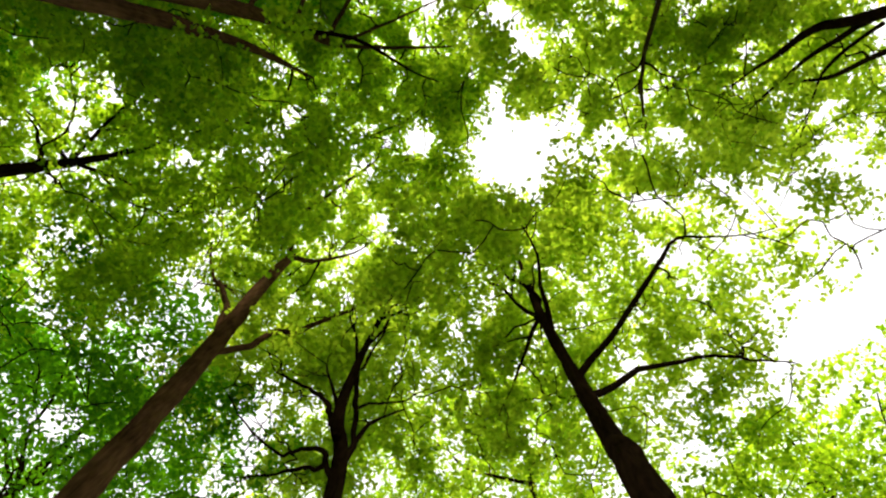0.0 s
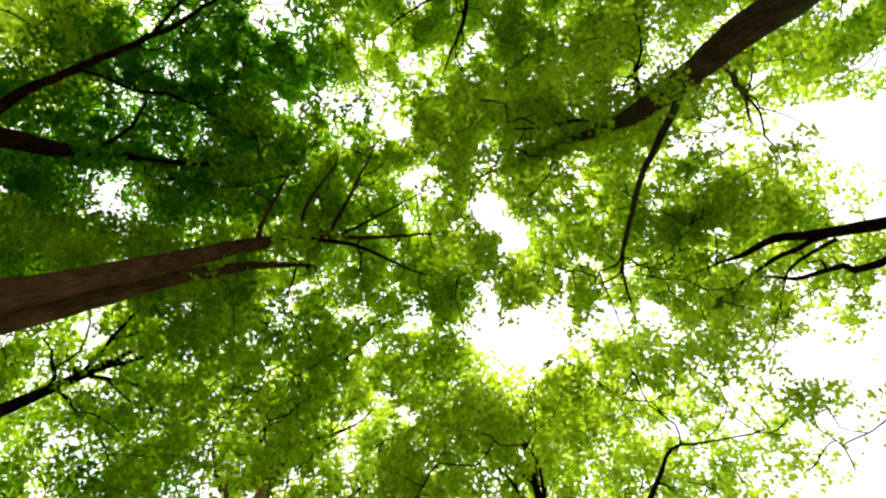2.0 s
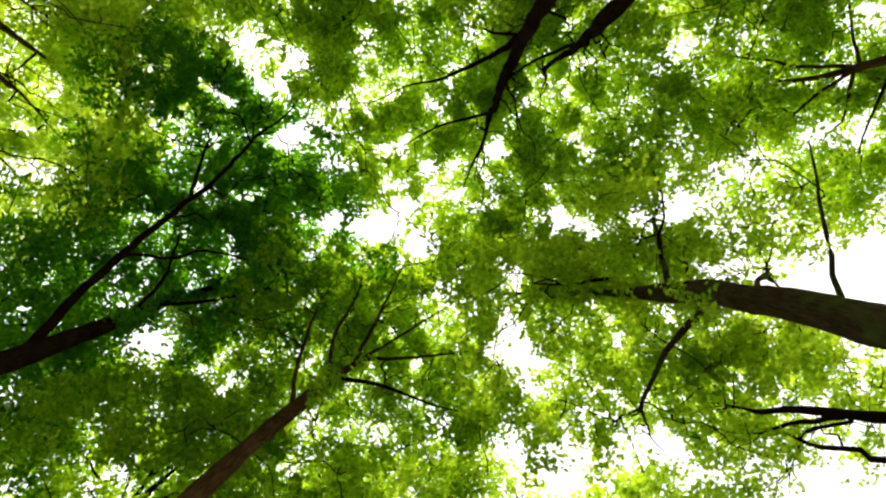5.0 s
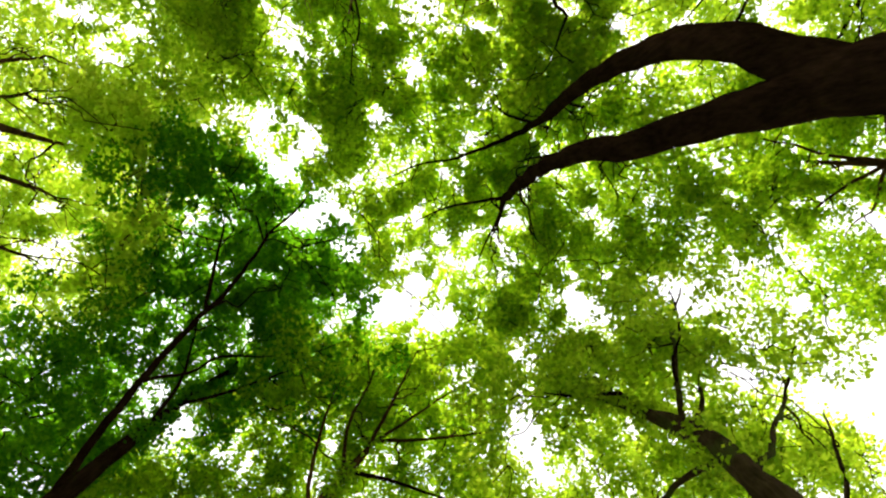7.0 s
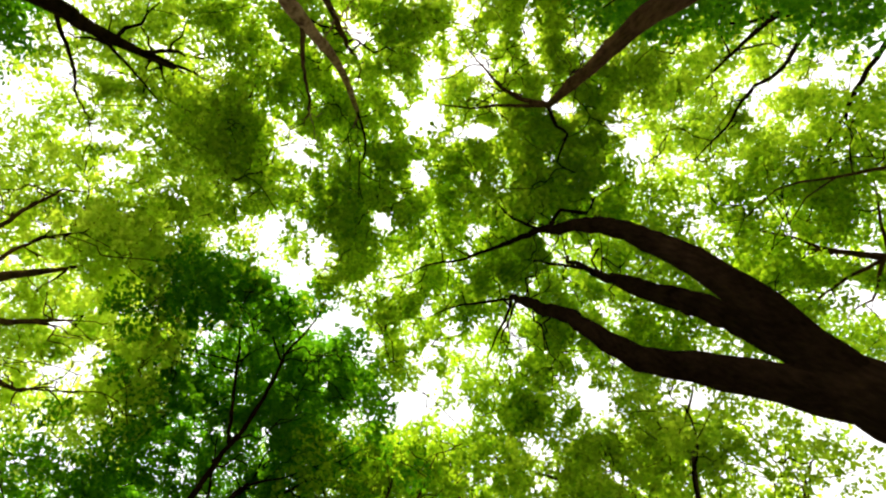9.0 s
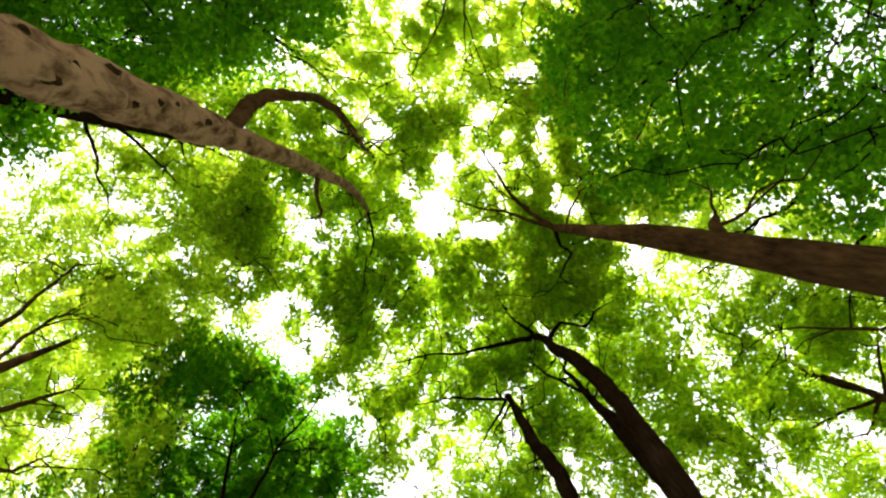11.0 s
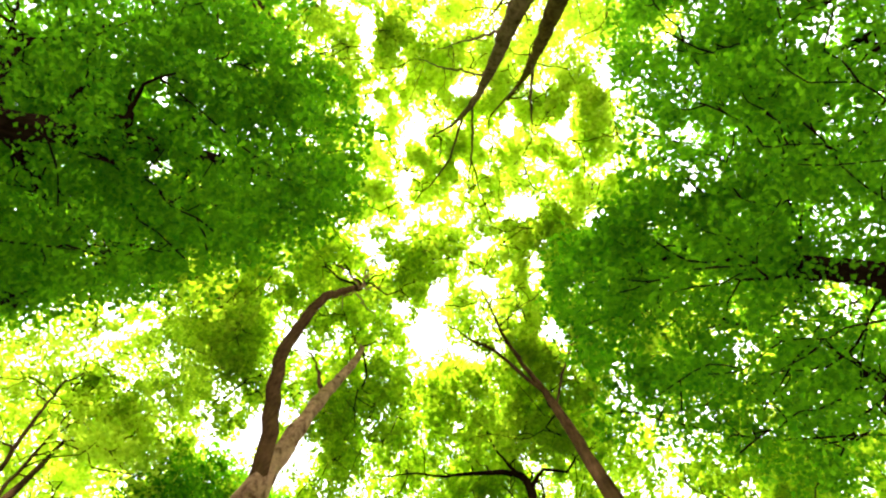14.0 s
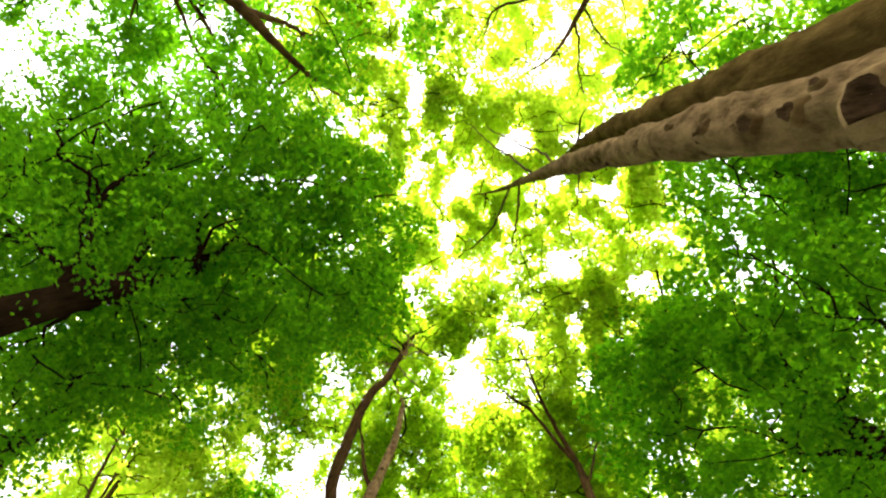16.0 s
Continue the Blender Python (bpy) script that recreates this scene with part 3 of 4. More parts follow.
tree("c", "branching_tree", "slender dark tree with many crooked boughs", BARK_BACKLIT,
     [[(-1.9, 5.2, 0, 0.15), (-2.03, 4.94, 8, 0.13), (-2.28, 4.6, 9.5, 0.11), (-2.31, 4.5, 11.5, 0.08), (-2.0, 4.0, 14, 0.045), (-1.8, 3.7, 16, 0.02)]],
     [[(-2.2, 4.65, 9.0, 0.06), (-2.97, 4.98, 11, 0.05), (-4.54, 5.23, 12.5, 0.02)],
      [(-2.1, 4.85, 8.3, 0.055), (-2.6, 5.0, 9.2, 0.045), (-3.88, 5.9, 10.5, 0.03), (-5.45, 5.39, 12, 0.014)],
      [(-2.1, 4.8, 8.5, 0.05), (-1.8, 5.0, 9.6, 0.04), (-1.36, 5.34, 11, 0.018)],
      [(-2.3, 4.5, 11.2, 0.04), (-2.7, 4.3, 13, 0.03), (-3.2, 4.0, 14.5, 0.012)],
      [(-2.04, 4.9, 8.6, 0.05), (-1.95, 4.92, 9.2, 0.05), (-2.1, 4.78, 10.2, 0.05), (-2.28, 4.6, 11.2, 0.045)],
      [(-2.08, 4.8, 10.2, 0.03), (-1.63, 5.1, 11, 0.022), (-0.92, 5.48, 12, 0.01)],
      [(-2.25, 4.84, 8.6, 0.045), (-2.89, 5.37, 9.2, 0.035), (-3.74, 5.95, 9.8, 0.025), (-4.36, 6.21, 10.2, 0.012)],
      [(-2.28, 4.6, 9.6, 0.04), (-2.57, 4.55, 10.4, 0.03), (-2.98, 4.45, 11.4, 0.012)],
      [(-2.24, 4.63, 11.4, 0.03), (-2.07, 4.42, 12.2, 0.025), (-1.86, 4.2, 13, 0.012)]], 12)
tree("b", "spreading_tree", "backlit tree with long spreading limbs", BARK_BACKLIT,
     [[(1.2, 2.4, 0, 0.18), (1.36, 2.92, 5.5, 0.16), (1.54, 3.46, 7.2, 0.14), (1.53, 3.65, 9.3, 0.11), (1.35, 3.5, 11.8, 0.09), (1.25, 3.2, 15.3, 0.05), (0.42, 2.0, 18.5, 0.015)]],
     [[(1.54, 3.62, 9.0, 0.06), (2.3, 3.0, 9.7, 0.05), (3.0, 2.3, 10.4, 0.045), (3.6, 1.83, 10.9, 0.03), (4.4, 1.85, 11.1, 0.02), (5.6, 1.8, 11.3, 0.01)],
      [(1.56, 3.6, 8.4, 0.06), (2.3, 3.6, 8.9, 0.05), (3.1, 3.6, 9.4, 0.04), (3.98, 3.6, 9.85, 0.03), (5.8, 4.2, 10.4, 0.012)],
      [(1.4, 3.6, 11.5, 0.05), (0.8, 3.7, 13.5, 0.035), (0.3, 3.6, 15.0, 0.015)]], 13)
tree("back", "slim_tree", "slim dark tree with leaves clinging to its bent stem", BARK_BACKLIT,
     [[(1.9, 9.6, 0, 0.16), (1.72, 9.3, 8, 0.12), (1.62, 9.16, 13.5, 0.09), (1.65, 8.85, 15, 0.075), (1.03, 8.09, 16.5, 0.055), (0.28, 7.43, 17.5, 0.035)]],
     [[(0.28, 7.43, 17.5, 0.03), (-0.25, 6.2, 18.0, 0.02), (-0.6, 5.23, 18.5, 0.008)],
      [(0.28, 7.43, 17.5, 0.03), (-0.6, 6.7, 17.6, 0.022), (-1.6, 5.9, 17.8, 0.008)],
      [(1.64, 9.0, 14.4, 0.04), (2.4, 8.4, 15.6, 0.025), (3.0, 7.6, 16.8, 0.01)]], 35)
tree("e", "twin_stemmed_tree", "tall brown tree with two stems side by side", BARK,
     [[(-5.0, -1.85, 0, 0.22), (-4.85, -2.05, 7.2, 0.165), (-4.79, -2.1, 8.8, 0.165), (-4.59, -2.18, 10, 0.16), (-4.19, -2.3, 12, 0.135), (-3.73, -2.31, 14, 0.11), (-3.39, -2.25, 15.7, 0.07)],
      [(-5.4, -1.5, 0, 0.19), (-5.18, -1.72, 7.2, 0.14), (-5.1, -1.78, 8.8, 0.135), (-4.88, -1.85, 10.5, 0.12), (-4.5, -1.8, 13.0, 0.09), (-4.1, -1.5, 16.0, 0.03)]],
     [[(-3.5, -2.27, 15.2, 0.06), (-2.8, -3.4, 15.3, 0.045), (-2.05, -4.87, 15.6, 0.015)],
      [(-3.39, -2.25, 15.7, 0.06), (-1.6, -2.2, 15.9, 0.04), (0.4, -2.3, 16.2, 0.01)],
      [(-3.4, -2.25, 15.6, 0.05), (-2.0, -2.9, 16.2, 0.035), (-0.5, -3.6, 16.8, 0.01)],
      [(-3.8, -2.3, 13.8, 0.06), (-3.9, -3.3, 14.9, 0.045), (-3.2, -4.4, 16.0, 0.02)],
      [(-4.2, -2.28, 12.0, 0.06), (-4.4, -3.2, 13.6, 0.045), (-4.2, -4.2, 15.0, 0.02)]], 14)
tree("f", "dense_tree", "dark tree with a dense deep green crown", BARK_BACKLIT,
     [[(-7.5, -4.3, 0, 0.23), (-7.6, -4.38, 9.5, 0.18), (-7.72, -4.37, 11, 0.16), (-7.7, -4.4, 12.5, 0.13), (-7.6, -4.5, 14, 0.09), (-7.39, -4.55, 15.5, 0.06), (-7.0, -4.7, 18.0, 0.02)]],
     [[(-7.62, -4.45, 9.6, 0.09), (-7.37, -5.02, 10.2, 0.08), (-7.06, -5.75, 11.3, 0.075), (-6.57, -6.62, 12.4, 0.065), (-5.9, -7.48, 13.4, 0.05), (-5.15, -8.6, 14.6, 0.035), (-4.45, -9.7, 15.5, 0.012)],
      [(-6.3, -6.95, 12.8, 0.05), (-6.7, -7.9, 14.2, 0.04), (-6.9, -9.0, 15.6, 0.014)],
      [(-7.7, -4.4, 12.4, 0.05), (-7.6, -5.2, 13.8, 0.04), (-7.8, -6.2, 15.2, 0.015)],
      [(-7.05, -5.8, 11.4, 0.04), (-6.2, -5.6, 13.2, 0.03), (-5.2, -5.2, 15.0, 0.012)],
      [(-7.65, -4.45, 13.4, 0.05), (-6.0, -4.4, 15.4, 0.03), (-4.8, -4.3, 16.4, 0.012)]], 15)
tree("g", "leaning_mossy_tree", "bent tree with a mossy ivy-grown trunk", BARK_MOSSY,
     [[(4.05, -4.95, 0, 0.27), (3.85, -4.84, 7.6, 0.22), (3.78, -4.74, 9.0, 0.215), (3.8, -4.64, 10.3, 0.21), (3.56, -4.42, 11.7, 0.19), (3.2, -4.3, 12.5, 0.12), (2.7, -4.2, 13.5, 0.095), (1.54, -3.95, 15.3, 0.06), (0.6, -3.7, 16.6, 0.025)]],
     [[(3.8, -4.6, 10.2, 0.07), (3.55, -3.4, 11.4, 0.065), (3.6, -2.4, 12.4, 0.055), (4.0, -0.6, 14.6, 0.035), (5.1, 1.0, 16.0, 0.012)],
      [(3.85, -4.7, 9.4, 0.06), (5.4, -4.7, 11.5, 0.045), (7.01, -4.5, 14, 0.02)],
      [(3.6, -4.5, 11.5, 0.07), (4.2, -5.4, 13.6, 0.05), (5.0, -6.3, 15.4, 0.02)],
      [(3.7, -4.45, 11.4, 0.08), (4.08, -4.6, 11.9, 0.06), (4.25, -4.9, 12.4, 0.03)],
      [(3.88, -4.86, 7.2, 0.04), (4.15, -5.45, 7.9, 0.03), (3.75, -6.1, 7.5, 0.02), (3.3, -6.74, 7.0, 0.008)]], 16)
tree("i", "edge_tree", "grey-limbed tree at the edge of the wood", BARK_BACKLIT,
     [[(11.5, -3.0, 0, 0.2), (9.6, -2.7, 7.5, 0.15), (6.97, -1.91, 11.3, 0.1), (6.24, -1.79, 12.0, 0.085), (6.04, -1.42, 12.8, 0.055), (5.99, -1.24, 13.5, 0.03), (6.03, -0.82, 15, 0.01)]],
     [[(8.6, -2.6, 9.6, 0.07), (7.13, -1.33, 10.6, 0.07), (6.99, -1.21, 11.2, 0.055), (6.76, -0.89, 12.0, 0.045), (6.44, -0.83, 13, 0.02)],
      [(6.84, -1.84, 11.4, 0.06), (6.45, -1.46, 12.1, 0.05), (6.16, -0.84, 13, 0.025), (6.21, -0.38, 14, 0.01)],
      [(6.99, -1.75, 11.4, 0.04), (6.78, -1.25, 12.1, 0.035), (6.86, -0.54, 12.9, 0.022), (7.27, 0.65, 13.8, 0.008)]], 17)
HEAVY_LIMBS = [[(2.65, -9.95, 5.8, 0.19), (2.38, -10.5, 7.0, 0.185), (2.26, -10.79, 8.2, 0.175), (2.15, -11.0, 10.1, 0.165), (1.96, -11.04, 12.3, 0.155), (1.72, -10.88, 14.3, 0.13), (1.4, -10.75, 16.0, 0.09), (-0.6, -10.2, 16.9, 0.04), (-3.6, -9.7, 17.6, 0.012)],
      [(2.62, -9.85, 5.8, 0.2), (2.08, -9.75, 6.9, 0.18), (1.77, -9.67, 7.5, 0.165), (1.38, -9.66, 8.6, 0.15), (1.22, -9.62, 10.4, 0.135), (0.92, -9.36, 12.8, 0.13), (0.74, -9.05, 15.5, 0.1), (0.6, -8.7, 17.0, 0.06), (-0.2, -6.9, 17.8, 0.012)]]
tree("h", "great_limbed_tree", "massive backlit tree dividing into three heavy limbs", BARK_BACKLIT,
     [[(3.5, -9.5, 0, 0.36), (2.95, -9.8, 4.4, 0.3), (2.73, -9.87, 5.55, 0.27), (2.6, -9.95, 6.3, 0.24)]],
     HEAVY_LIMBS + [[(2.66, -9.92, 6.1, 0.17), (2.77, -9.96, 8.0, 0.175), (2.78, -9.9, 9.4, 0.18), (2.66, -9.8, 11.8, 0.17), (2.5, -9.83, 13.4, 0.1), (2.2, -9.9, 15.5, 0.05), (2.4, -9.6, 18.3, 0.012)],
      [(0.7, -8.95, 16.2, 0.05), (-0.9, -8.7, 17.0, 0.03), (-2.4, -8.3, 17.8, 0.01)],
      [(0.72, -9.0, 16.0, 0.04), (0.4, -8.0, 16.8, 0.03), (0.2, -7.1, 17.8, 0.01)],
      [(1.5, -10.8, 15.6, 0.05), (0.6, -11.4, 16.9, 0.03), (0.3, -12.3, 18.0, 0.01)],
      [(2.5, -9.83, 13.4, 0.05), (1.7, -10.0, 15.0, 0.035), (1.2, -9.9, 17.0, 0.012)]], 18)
tree("m", "sunlit_tree", "light yellow-green tree with fanned bare lower boughs", BARK,
     [[(-8.8, -10.8, 0, 0.2), (-9.6, -11.2, 9.0, 0.15), (-10.2, -11.3, 11.5, 0.12), (-11.3, -11.2, 15, 0.06), (-12.4, -11.2, 18, 0.02)]],
     [[(-9.7, -11.2, 9.5, 0.09), (-10.3, -10.4, 12, 0.07), (-11.23, -10.05, 14, 0.05), (-11.9, -9.67, 16, 0.015)],
      [(-9.7, -11.2, 9.2, 0.07), (-10.7, -9.0, 12, 0.05), (-12.06, -8.01, 15, 0.02)],
      [(-9.5, -11.3, 9.0, 0.07), (-10.4, -12.85, 13.5, 0.04), (-11.07, -13.23, 16, 0.015)],
      [(-9.6, -11.3, 9.6, 0.06), (-10.36, -11.9, 13, 0.04), (-11.3, -12.2, 16, 0.015)]], 19)
tree("j", "tall_tree", "tall brown tree with a high open crown", BARK_BACKLIT,
     [[(-7.2, -16.1, 0, 0.24), (-7.95, -16.5, 11, 0.18), (-8.5, -16.7, 13.4, 0.16), (-8.85, -16.85, 16, 0.11), (-9.0, -16.9, 19, 0.03)]],
     [[(-8.85, -16.85, 15.9, 0.07), (-8.4, -17.1, 17.2, 0.05), (-7.6, -17.2, 19, 0.015)],
      [(-8.85, -16.85, 15.7, 0.06), (-8.2, -16.6, 17, 0.045), (-7.4, -16.1, 18.6, 0.015)],
      [(-8.45, -16.7, 13.2, 0.05), (-8.3, -16.1, 14.4, 0.035), (-8.4, -15.4, 16, 0.012)],
      [(-8.2, -16.6, 12.2, 0.05), (-9.4, -15.8, 14.0, 0.035), (-10.6, -15.0, 16.0, 0.012)]], 20)
# the limbs use the darker brown bark in place of the shade on them
tree("o", "pale_bent_tree", "pale brown tree with a hooked limb and branch scars", BARK_PALE,
     [[(-2.1, -14.95, 0, 0.25), (-2.27, -14.96, 3.6, 0.19), (-2.45, -15.0, 4.85, 0.175), (-2.6, -15.04, 6.6, 0.155), (-2.63, -15.03, 8.0, 0.12), (-2.66, -14.97, 10.0, 0.105), (-2.65, -14.8, 12.5, 0.08), (-2.88, -14.48, 14.8, 0.06), (-3.0, -14.34, 15.6, 0.045), (-3.5, -14.2, 17.0, 0.015)]],
     [[(-2.62, -15.05, 7.0, 0.1), (-2.69, -15.42, 7.6, 0.1), (-2.94, -15.82, 8.7, 0.095), (-3.0, -16.26, 10.5, 0.09), (-2.88, -16.36, 12.2, 0.08), (-2.92, -16.15, 14.5, 0.065), (-2.95, -15.9, 16.5, 0.03), (-3.4, -15.6, 18.0, 0.012)],
      [(-2.66, -14.95, 10.2, 0.05), (-3.3, -14.5, 12.5, 0.035), (-4.4, -14.2, 15.5, 0.015)]], 21,
     [(-2.28, -15.08, 4.83, 0.9, -0.44, -0.1, 0.045), (-2.2, -14.87, 4.23, 0.82, 0.57, -0.1, 0.05), (-2.4, -15.01, 6.2, 0.99, 0.1, -0.1, 0.04), (-2.32, -15.0, 5.38, 1.0, 0.05, -0.1, 0.03), (-2.2, -14.98, 4.4, 1.0, 0.02, -0.1, 0.035), (-2.15, -15.04, 4.03, 0.93, -0.36, -0.1, 0.03), (-2.31, -14.92, 5.07, 0.88, 0.47, -0.1, 0.03), (-2.35, -15.05, 5.65, 0.99, -0.16, -0.1, 0.025)], bough=BARK)
tree("p", "straight_tree", "straight brown tree with a bare forked top", BARK,
     [[(3.0, -13.5, 0, 0.22), (2.75, -13.57, 5.0, 0.175), (2.48, -13.65, 6.6, 0.165), (2.12, -13.76, 8.4, 0.145), (1.99, -13.76, 10.5, 0.12), (1.88, -13.78, 12.5, 0.11), (1.77, -13.78, 14.2, 0.085)]],
     [[(1.77, -13.78, 14.2, 0.07), (1.1, -14.5, 15.8, 0.05), (0.3, -15.8, 16.9, 0.02), (-0.1, -16.7, 17.4, 0.008)],
      [(1.77, -13.78, 14.1, 0.055), (0.4, -14.3, 16.4, 0.035), (-1.3, -14.9, 17.7, 0.008)],
      [(1.3, -14.3, 15.3, 0.025), (0.5, -15.0, 16.6, 0.016), (0.2, -15.6, 17.6, 0.007)],
      [(2.36, -13.7, 6.9, 0.085), (2.5, -13.86, 7.35, 0.06), (2.58, -13.95, 7.55, 0.03)],
      [(1.85, -13.8, 13.2, 0.03), (2.8, -14.8, 15.6, 0.02), (3.6, -15.6, 17.2, 0.008)]], 22)
tree("n", "bright_tree", "bright green tree with a broad thin crown", BARK_BACKLIT,
     [[(8.6, -14.6, 0, 0.24), (8.0, -15.0, 9.0, 0.17), (7.4, -15.3, 14, 0.1), (7.5, -15.2, 16.5, 0.06), (6.7, -14.1, 19, 0.02)]],
     [[(7.6, -15.2, 13.0, 0.06), (7.0, -13.6, 15.2, 0.045), (6.2, -12.2, 17.2, 0.015)],
      [(7.9, -15.0, 11.0, 0.06), (8.4, -12.8, 14.2, 0.045), (8.8, -11.2, 16.6, 0.015)],
      [(7.5, -15.2, 14.5, 0.05), (6.2, -15.6, 16.2, 0.03), (5.2, -15.4, 17.8, 0.012)]], 23)
tree("s", "scarred_tree", "scarred greyish brown tree with a second stem", BARK_WORN,
     [[(0.98, -21.25, 0, 0.25), (0.83, -21.21, 3.6, 0.195), (0.69, -21.19, 4.6, 0.185), (0.55, -21.18, 5.8, 0.175), (0.45, -21.15, 7.6, 0.16), (0.23, -21.05, 9.6, 0.14), (0.05, -20.93, 12.0, 0.11), (-0.22, -20.76, 14.4, 0.075), (-0.71, -20.49, 16.0, 0.045), (-1.3, -20.3, 17.0, 0.01)],
      [(1.3, -21.85, 0, 0.25), (1.02, -21.62, 4.3, 0.2), (1.05, -21.62, 6.0, 0.195), (1.06, -21.68, 8.3, 0.18), (1.08, -21.74, 11.0, 0.16), (1.16, -21.77, 14.0, 0.12), (1.1, -21.65, 15.4, 0.08), (0.8, -21.3, 16.6, 0.03)]],
     [[(-0.45, -20.62, 15.2, 0.035), (-0.9, -19.4, 16.0, 0.025), (-1.7, -18.3, 17.0, 0.015), (-2.0, -17.4, 17.7, 0.006)],
      [(-0.25, -20.74, 14.5, 0.035), (-0.2, -19.6, 15.8, 0.025), (-0.4, -18.0, 17.4, 0.008)],
      [(0.0, -20.9, 12.6, 0.03), (-0.9, -21.6, 14.6, 0.02), (-1.9, -22.4, 16.5, 0.008)],
      [(0.2, -21.0, 10.0, 0.03), (-0.3, -21.5, 12.0, 0.02), (-1.2, -22.0, 14.5, 0.008)],
      [(1.15, -21.75, 14.2, 0.05), (1.3, -21.0, 15.6, 0.03), (1.6, -20.2, 17.0, 0.008)],
      [(0.98, -21.5, 15.9, 0.04), (0.5, -20.9, 16.8, 0.025), (0.3, -20.2, 17.6, 0.008)]], 24,
     [(0.6, -21.19, 3.76, -1.0, 0.06, -0.1, 0.1), (0.54, -21.18, 4.26, -1.0, 0.09, -0.1, 0.055), (0.5, -21.16, 4.56, -0.99, 0.13, -0.1, 0.055), (0.45, -21.13, 5.07, -0.95, 0.31, -0.1, 0.062), (0.39, -21.23, 5.57, -0.97, -0.24, -0.1, 0.025), (0.49, -21.15, 4.71, -0.98, 0.22, -0.1, 0.022), (0.58, -21.3, 4.13, -0.86, -0.5, -0.1, 0.03), (0.36, -21.02, 7.35, -0.61, 0.79, -0.1, 0.05), (0.35, -21.16, 6.18, -1.0, 0.06, -0.1, 0.028)], second=BARK_OLIVE_SHADED)
tree("r", "leafy_tree", "dark tree clothed in leaves to its lower trunk", BARK_BACKLIT,
     [[(5.9, -17.6, 0, 0.24), (5.2, -17.45, 7.0, 0.19), (4.85, -17.45, 8.8, 0.17), (4.5, -17.4, 11.5, 0.13), (4.1, -17.4, 14.0, 0.08), (3.72, -17.4, 16.7, 0.035), (2.9, -18.2, 19.2, 0.01)]],
     [[(4.2, -17.4, 13.5, 0.05), (3.6, -16.8, 15.2, 0.035), (2.8, -16.6, 16.8, 0.01)],
      [(4.6, -17.4, 11.0, 0.06), (5.4, -19.0, 13.4, 0.045), (5.8, -20.6, 15.4, 0.015)],
      [(4.8, -17.45, 9.6, 0.06), (6.2, -16.6, 12.0, 0.045), (7.4, -16.4, 14.4, 0.015)],
      [(3.9, -17.4, 15.4, 0.04), (3.9, -18.6, 16.8, 0.03), (3.4, -19.6, 18.2, 0.01)],
      [(3.14, -17.75, 18.4, 0.02), (2.6, -17.69, 18.8, 0.014), (1.93, -17.65, 19.2, 0.008)],
      [(3.44, -17.58, 17.6, 0.02), (3.92, -17.71, 18, 0.015), (3.77, -18.13, 18.6, 0.008)],
      [(4.47, -17.31, 13, 0.035), (3.93, -16.28, 14, 0.025), (3.52, -15.37, 15, 0.01)]], 25)
tree("v", "shady_tree", "shady tree with a thick curtain of green leaves", BARK_BACKLIT,
     [[(-6.6, -18.9, 0, 0.26), (-6.1, -18.95, 6.8, 0.21), (-5.9, -19.0, 8.3, 0.18), (-5.6, -19.05, 11.0, 0.13), (-5.1, -18.9, 14.6, 0.06), (-4.4, -18.6, 17.0, 0.02)]],
     [[(-6.05, -18.95, 7.2, 0.06), (-6.6, -20.4, 9.2, 0.045), (-7.0, -21.6, 11.8, 0.02)],
      [(-5.7, -19.0, 10.0, 0.06), (-5.2, -20.2, 12.4, 0.045), (-5.0, -21.4, 14.4, 0.015)],
      [(-5.4, -19.0, 12.2, 0.05), (-4.4, -19.2, 13.8, 0.035), (-3.2, -19.6, 15.4, 0.012)],
      [(-6.0, -18.95, 7.8, 0.07), (-7.4, -18.2, 10.0, 0.05), (-9.0, -17.4, 12.4, 0.02)],
      [(-5.48, -18.97, 12.8, 0.035), (-5.19, -19.55, 13.4, 0.03), (-4.93, -20.15, 14, 0.022), (-4.61, -20.72, 14.8, 0.01)],
      [(-5.25, -18.94, 13.8, 0.035), (-4.75, -19.38, 14.2, 0.03), (-4.07, -20.04, 14.8, 0.022), (-3.09, -20.22, 15.5, 0.01)],
      [(-5.21, -18.94, 14.3, 0.03), (-4.32, -18.8, 14.8, 0.022), (-3.14, -19.45, 15.6, 0.01)],
      [(-5.37, -18.96, 13.2, 0.03), (-4.45, -18.16, 13.8, 0.025), (-3.88, -17.86, 14.4, 0.018), (-3.3, -17.16, 15, 0.01)],
      [(-5.88, -19.02, 8.2, 0.06), (-6.15, -19.39, 9, 0.05), (-6.51, -19.93, 9.8, 0.045), (-6.72, -20.49, 10.6, 0.03), (-7.35, -21.12, 11.4, 0.012)],
      [(-5.94, -19.04, 7.9, 0.05), (-6.62, -19.42, 8.5, 0.04), (-7.17, -20.19, 9.2, 0.03), (-7.96, -21.51, 10.4, 0.012)],
      [(-6.02, -19.0, 7.8, 0.05), (-7.02, -19.37, 8.4, 0.04), (-8.31, -19.73, 9, 0.02)]], 26)
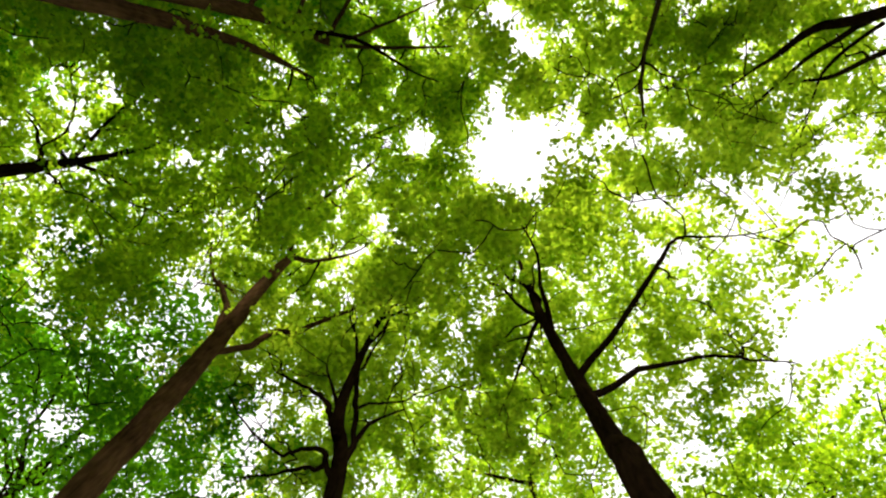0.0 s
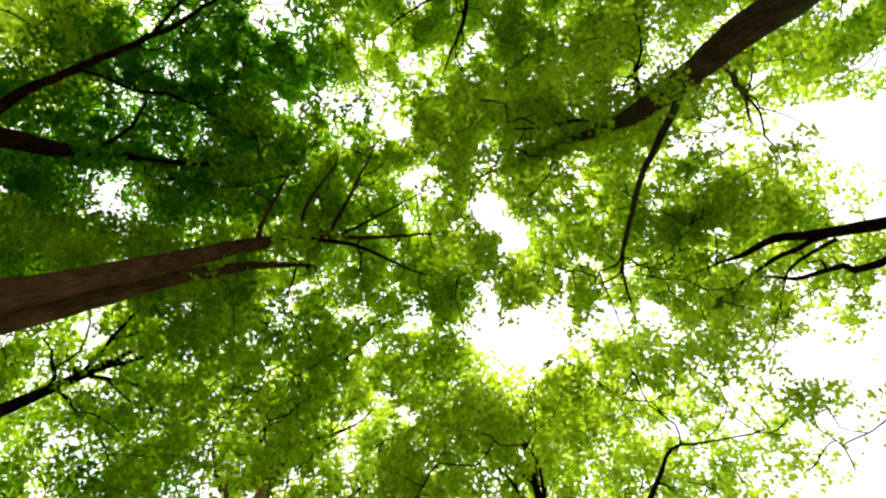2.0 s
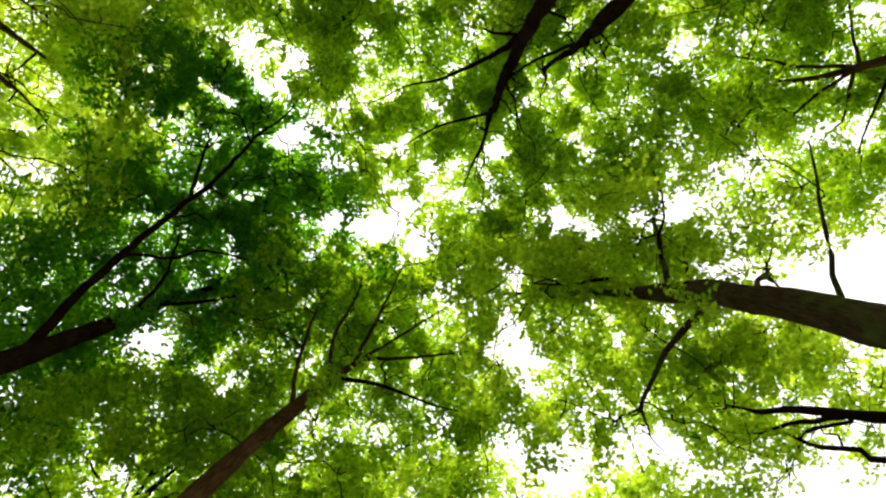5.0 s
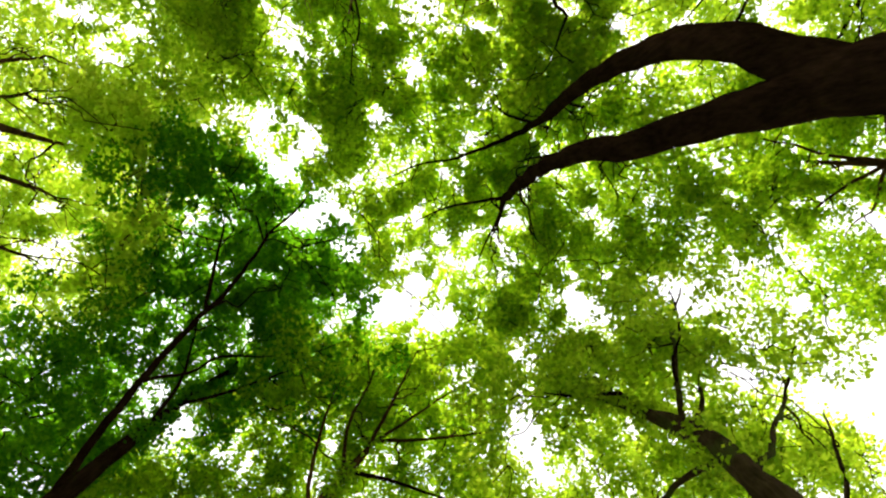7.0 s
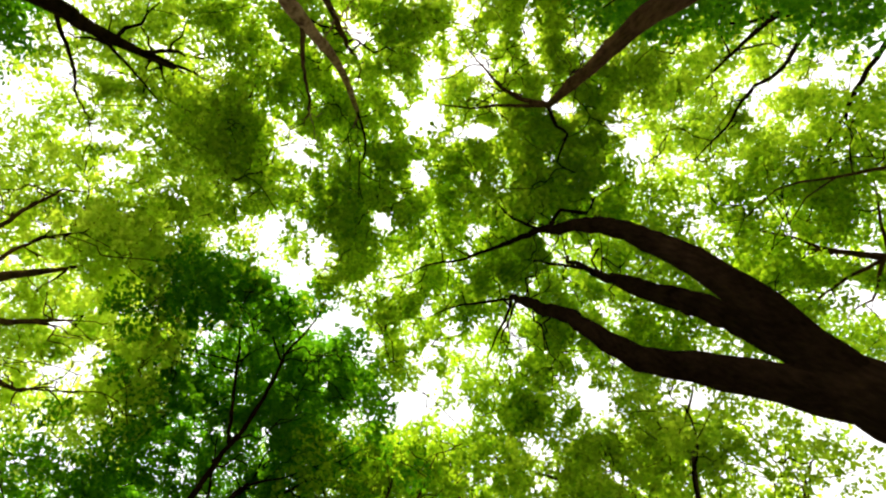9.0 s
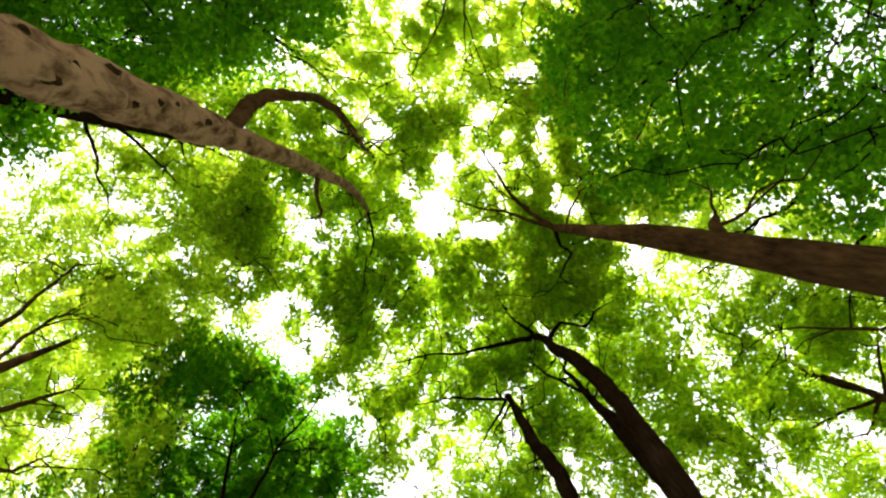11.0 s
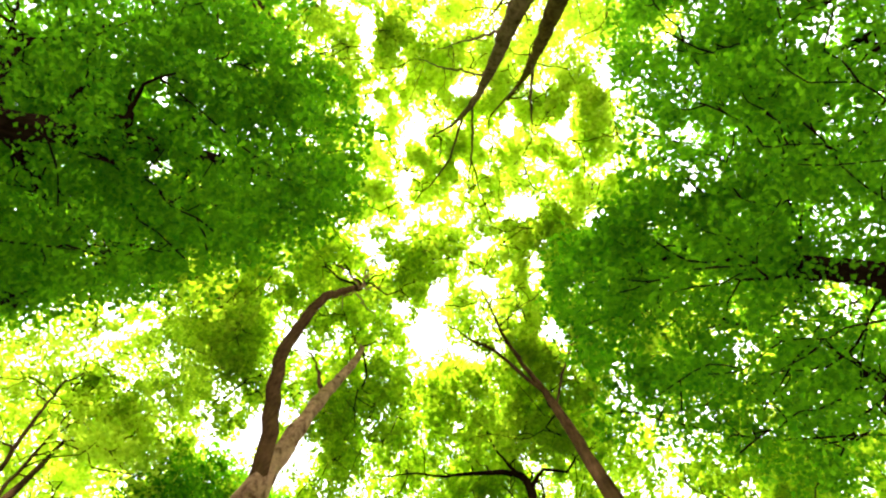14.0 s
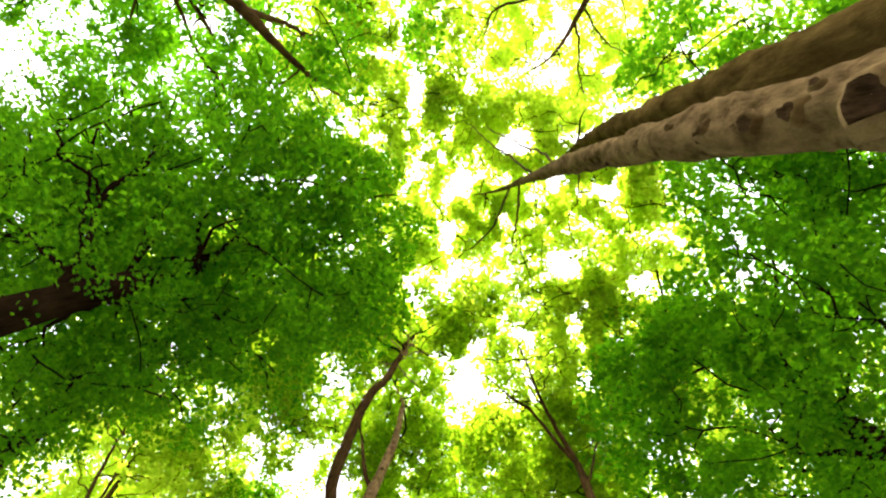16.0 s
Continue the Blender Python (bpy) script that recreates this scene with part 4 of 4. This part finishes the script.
tree("t", "thin_tree", "thin pale tree with a few leafless boughs", BARK,
     [[(-4.6, -23.8, 0, 0.17), (-5.2, -23.4, 9.5, 0.11), (-5.45, -23.25, 12, 0.09), (-5.43, -22.98, 14, 0.06), (-5.15, -22.7, 16.8, 0.02)]],
     [[(-5.3, -23.4, 10.6, 0.06), (-5.3, -23.85, 14, 0.04), (-4.75, -23.8, 17, 0.015)],
      [(-5.45, -23.05, 13.6, 0.03), (-6.2, -22.7, 14.4, 0.02), (-6.9, -22.6, 15.0, 0.008)],
      [(-5.43, -23.0, 13.8, 0.03), (-5.5, -22.2, 15.2, 0.02), (-5.7, -21.5, 16.4, 0.008)]], 27)
tree("u", "high_tree", "tall tree with a glowing yellow-green crown", BARK,
     [[(2.0, -27.0, 0, 0.24), (1.5, -26.2, 11.0, 0.13), (1.05, -25.2, 15, 0.08), (0.6, -24.6, 18.4, 0.04), (-0.4, -24.2, 20, 0.01)]],
     [[(1.1, -25.4, 14.5, 0.05), (-1.1, -25.6, 17, 0.035), (-1.5, -25.0, 18.5, 0.02), (-2.2, -24.3, 20, 0.008)],
      [(0.9, -25.0, 16.0, 0.04), (1.5, -24.0, 18.0, 0.025), (1.9, -23.2, 19.4, 0.008)],
      [(0.98, -25.15, 15.4, 0.03), (1.55, -24.66, 16, 0.025), (2.33, -24.33, 16.6, 0.01)],
      [(0.69, -24.75, 18, 0.02), (1.07, -24.15, 18.6, 0.015), (1.35, -23.54, 19, 0.01), (1.46, -22.98, 19.4, 0.006)],
      [(1.37, -25.66, 14, 0.035), (1.91, -25.31, 15.4, 0.022), (2.43, -24.7, 16.6, 0.014), (3.02, -23.92, 17.8, 0.008)],
      [(1.32, -25.54, 14, 0.04), (2.34, -25.32, 15, 0.028), (3.17, -24.91, 16.2, 0.02), (3.8, -23.72, 17.4, 0.008)],
      [(-1.01, -25.96, 16.8, 0.02), (-1.39, -25.03, 17.8, 0.014), (-2.32, -25.6, 18.5, 0.008)]], 28)


def plain_tree(key, name, label, bark, x, y, seed, boughs=()):
    """A tree of which only the upper trunk and crown come into view."""
    rng = np.random.default_rng(seed)
    c = CROWNS[key]
    cx, cy = c["c"]
    low, high = c["low"], c["high"]
    fork = (0.4 * x + 0.6 * cx, 0.4 * y + 0.6 * cy, low + 2.2, 0.1)
    limbs = []
    for k in range(5):
        a = k * 1.257 + rng.uniform(-0.4, 0.4)
        ex, ey = cx + 0.7 * c["r"][0] * math.cos(a), cy + 0.7 * c["r"][1] * math.sin(a)
        z = rng.uniform(0.55, 0.95) * (high - low) + low
        z0 = low + rng.uniform(1.2, 2.6)
        mid = (0.5 * (fork[0] + ex), 0.5 * (fork[1] + ey), 0.45 * z0 + 0.55 * z, 0.03)
        limbs.append([(fork[0], fork[1], fork[2] - 0.2 * k * 0.3, 0.055), mid, (ex, ey, z, 0.012)])
    tree(key, name, label, bark, [[(x, y, 0, 0.24), (0.7 * x + 0.3 * cx, 0.7 * y + 0.3 * cy, 0.55 * low, 0.18), fork, (cx, cy, high - 1, 0.03)]], limbs + list(boughs), seed, hidden=True)


plain_tree("w", "side_tree", "green tree with a broad crown", BARK, 11.0, -9.0, 31,
           [[(9.4, -9.6, 10.5, 0.07), (8.26, -11.66, 12, 0.05), (7.99, -11.54, 12.6, 0.04), (7.43, -11.39, 13.2, 0.03), (6.73, -11.2, 13.8, 0.02), (6.15, -10.62, 14.4, 0.01)],
            [(7.43, -11.39, 13.2, 0.025), (7.21, -11.0, 13.8, 0.015), (7.17, -10.38, 14.4, 0.008)]])
plain_tree("left_start", "side_tree", "deep green tree with low boughs", BARK_BACKLIT, -9.5, 0.9, 32)
plain_tree("left_back", "side_tree", "green tree with low leafy boughs", BARK_BACKLIT, -10.5, 8.5, 33)
plain_tree("right_back", "side_tree", "low green tree at the edge of the wood", BARK_BACKLIT, 9.0, 9.0, 34)
plain_tree("left_middle", "side_tree", "green tree with a high crown", BARK_BACKLIT, -14.5, -4.0, 36)
plain_tree("left_end", "side_tree", "deep green tree with a high crown", BARK_BACKLIT, -12.5, -19.0, 37)
plain_tree("left_ahead", "side_tree", "green tree with an open crown", BARK, -9.0, -27.5, 38)
plain_tree("right_end", "side_tree", "deep green tree with a wide low crown", BARK_BACKLIT, 8.6, -22.6, 39)
plain_tree("right_ahead", "side_tree", "light green tree with an open crown", BARK, 9.0, -28.6, 40)


def unseen_woods():
    """An unseen ring of leaves added all round, low, to block light from the sides."""
    rng = np.random.default_rng(77)
    n = 36000
    a = rng.uniform(0, 2 * math.pi, n)
    d = rng.uniform(21, 30, n)
    p = np.stack([-1 + d * np.cos(a), -9 + 1.35 * d * np.sin(a), rng.uniform(0, 1, n) ** 0.8], 1)
    height = 8 + 5 * lattice(p * (1, 1, 0), 0.14, 8)
    p[:, 2] *= height
    ob = new("unseen_woods", leaf_mesh(p, rng.uniform(0.45, 0.95, n), rng, 0.9))
    ob.data.materials.append(LEAF_DEEP)
    tagged(ob, "unseen ring of leaves that blocks light from the sides", "woods", kind="stuff")


unseen_woods()
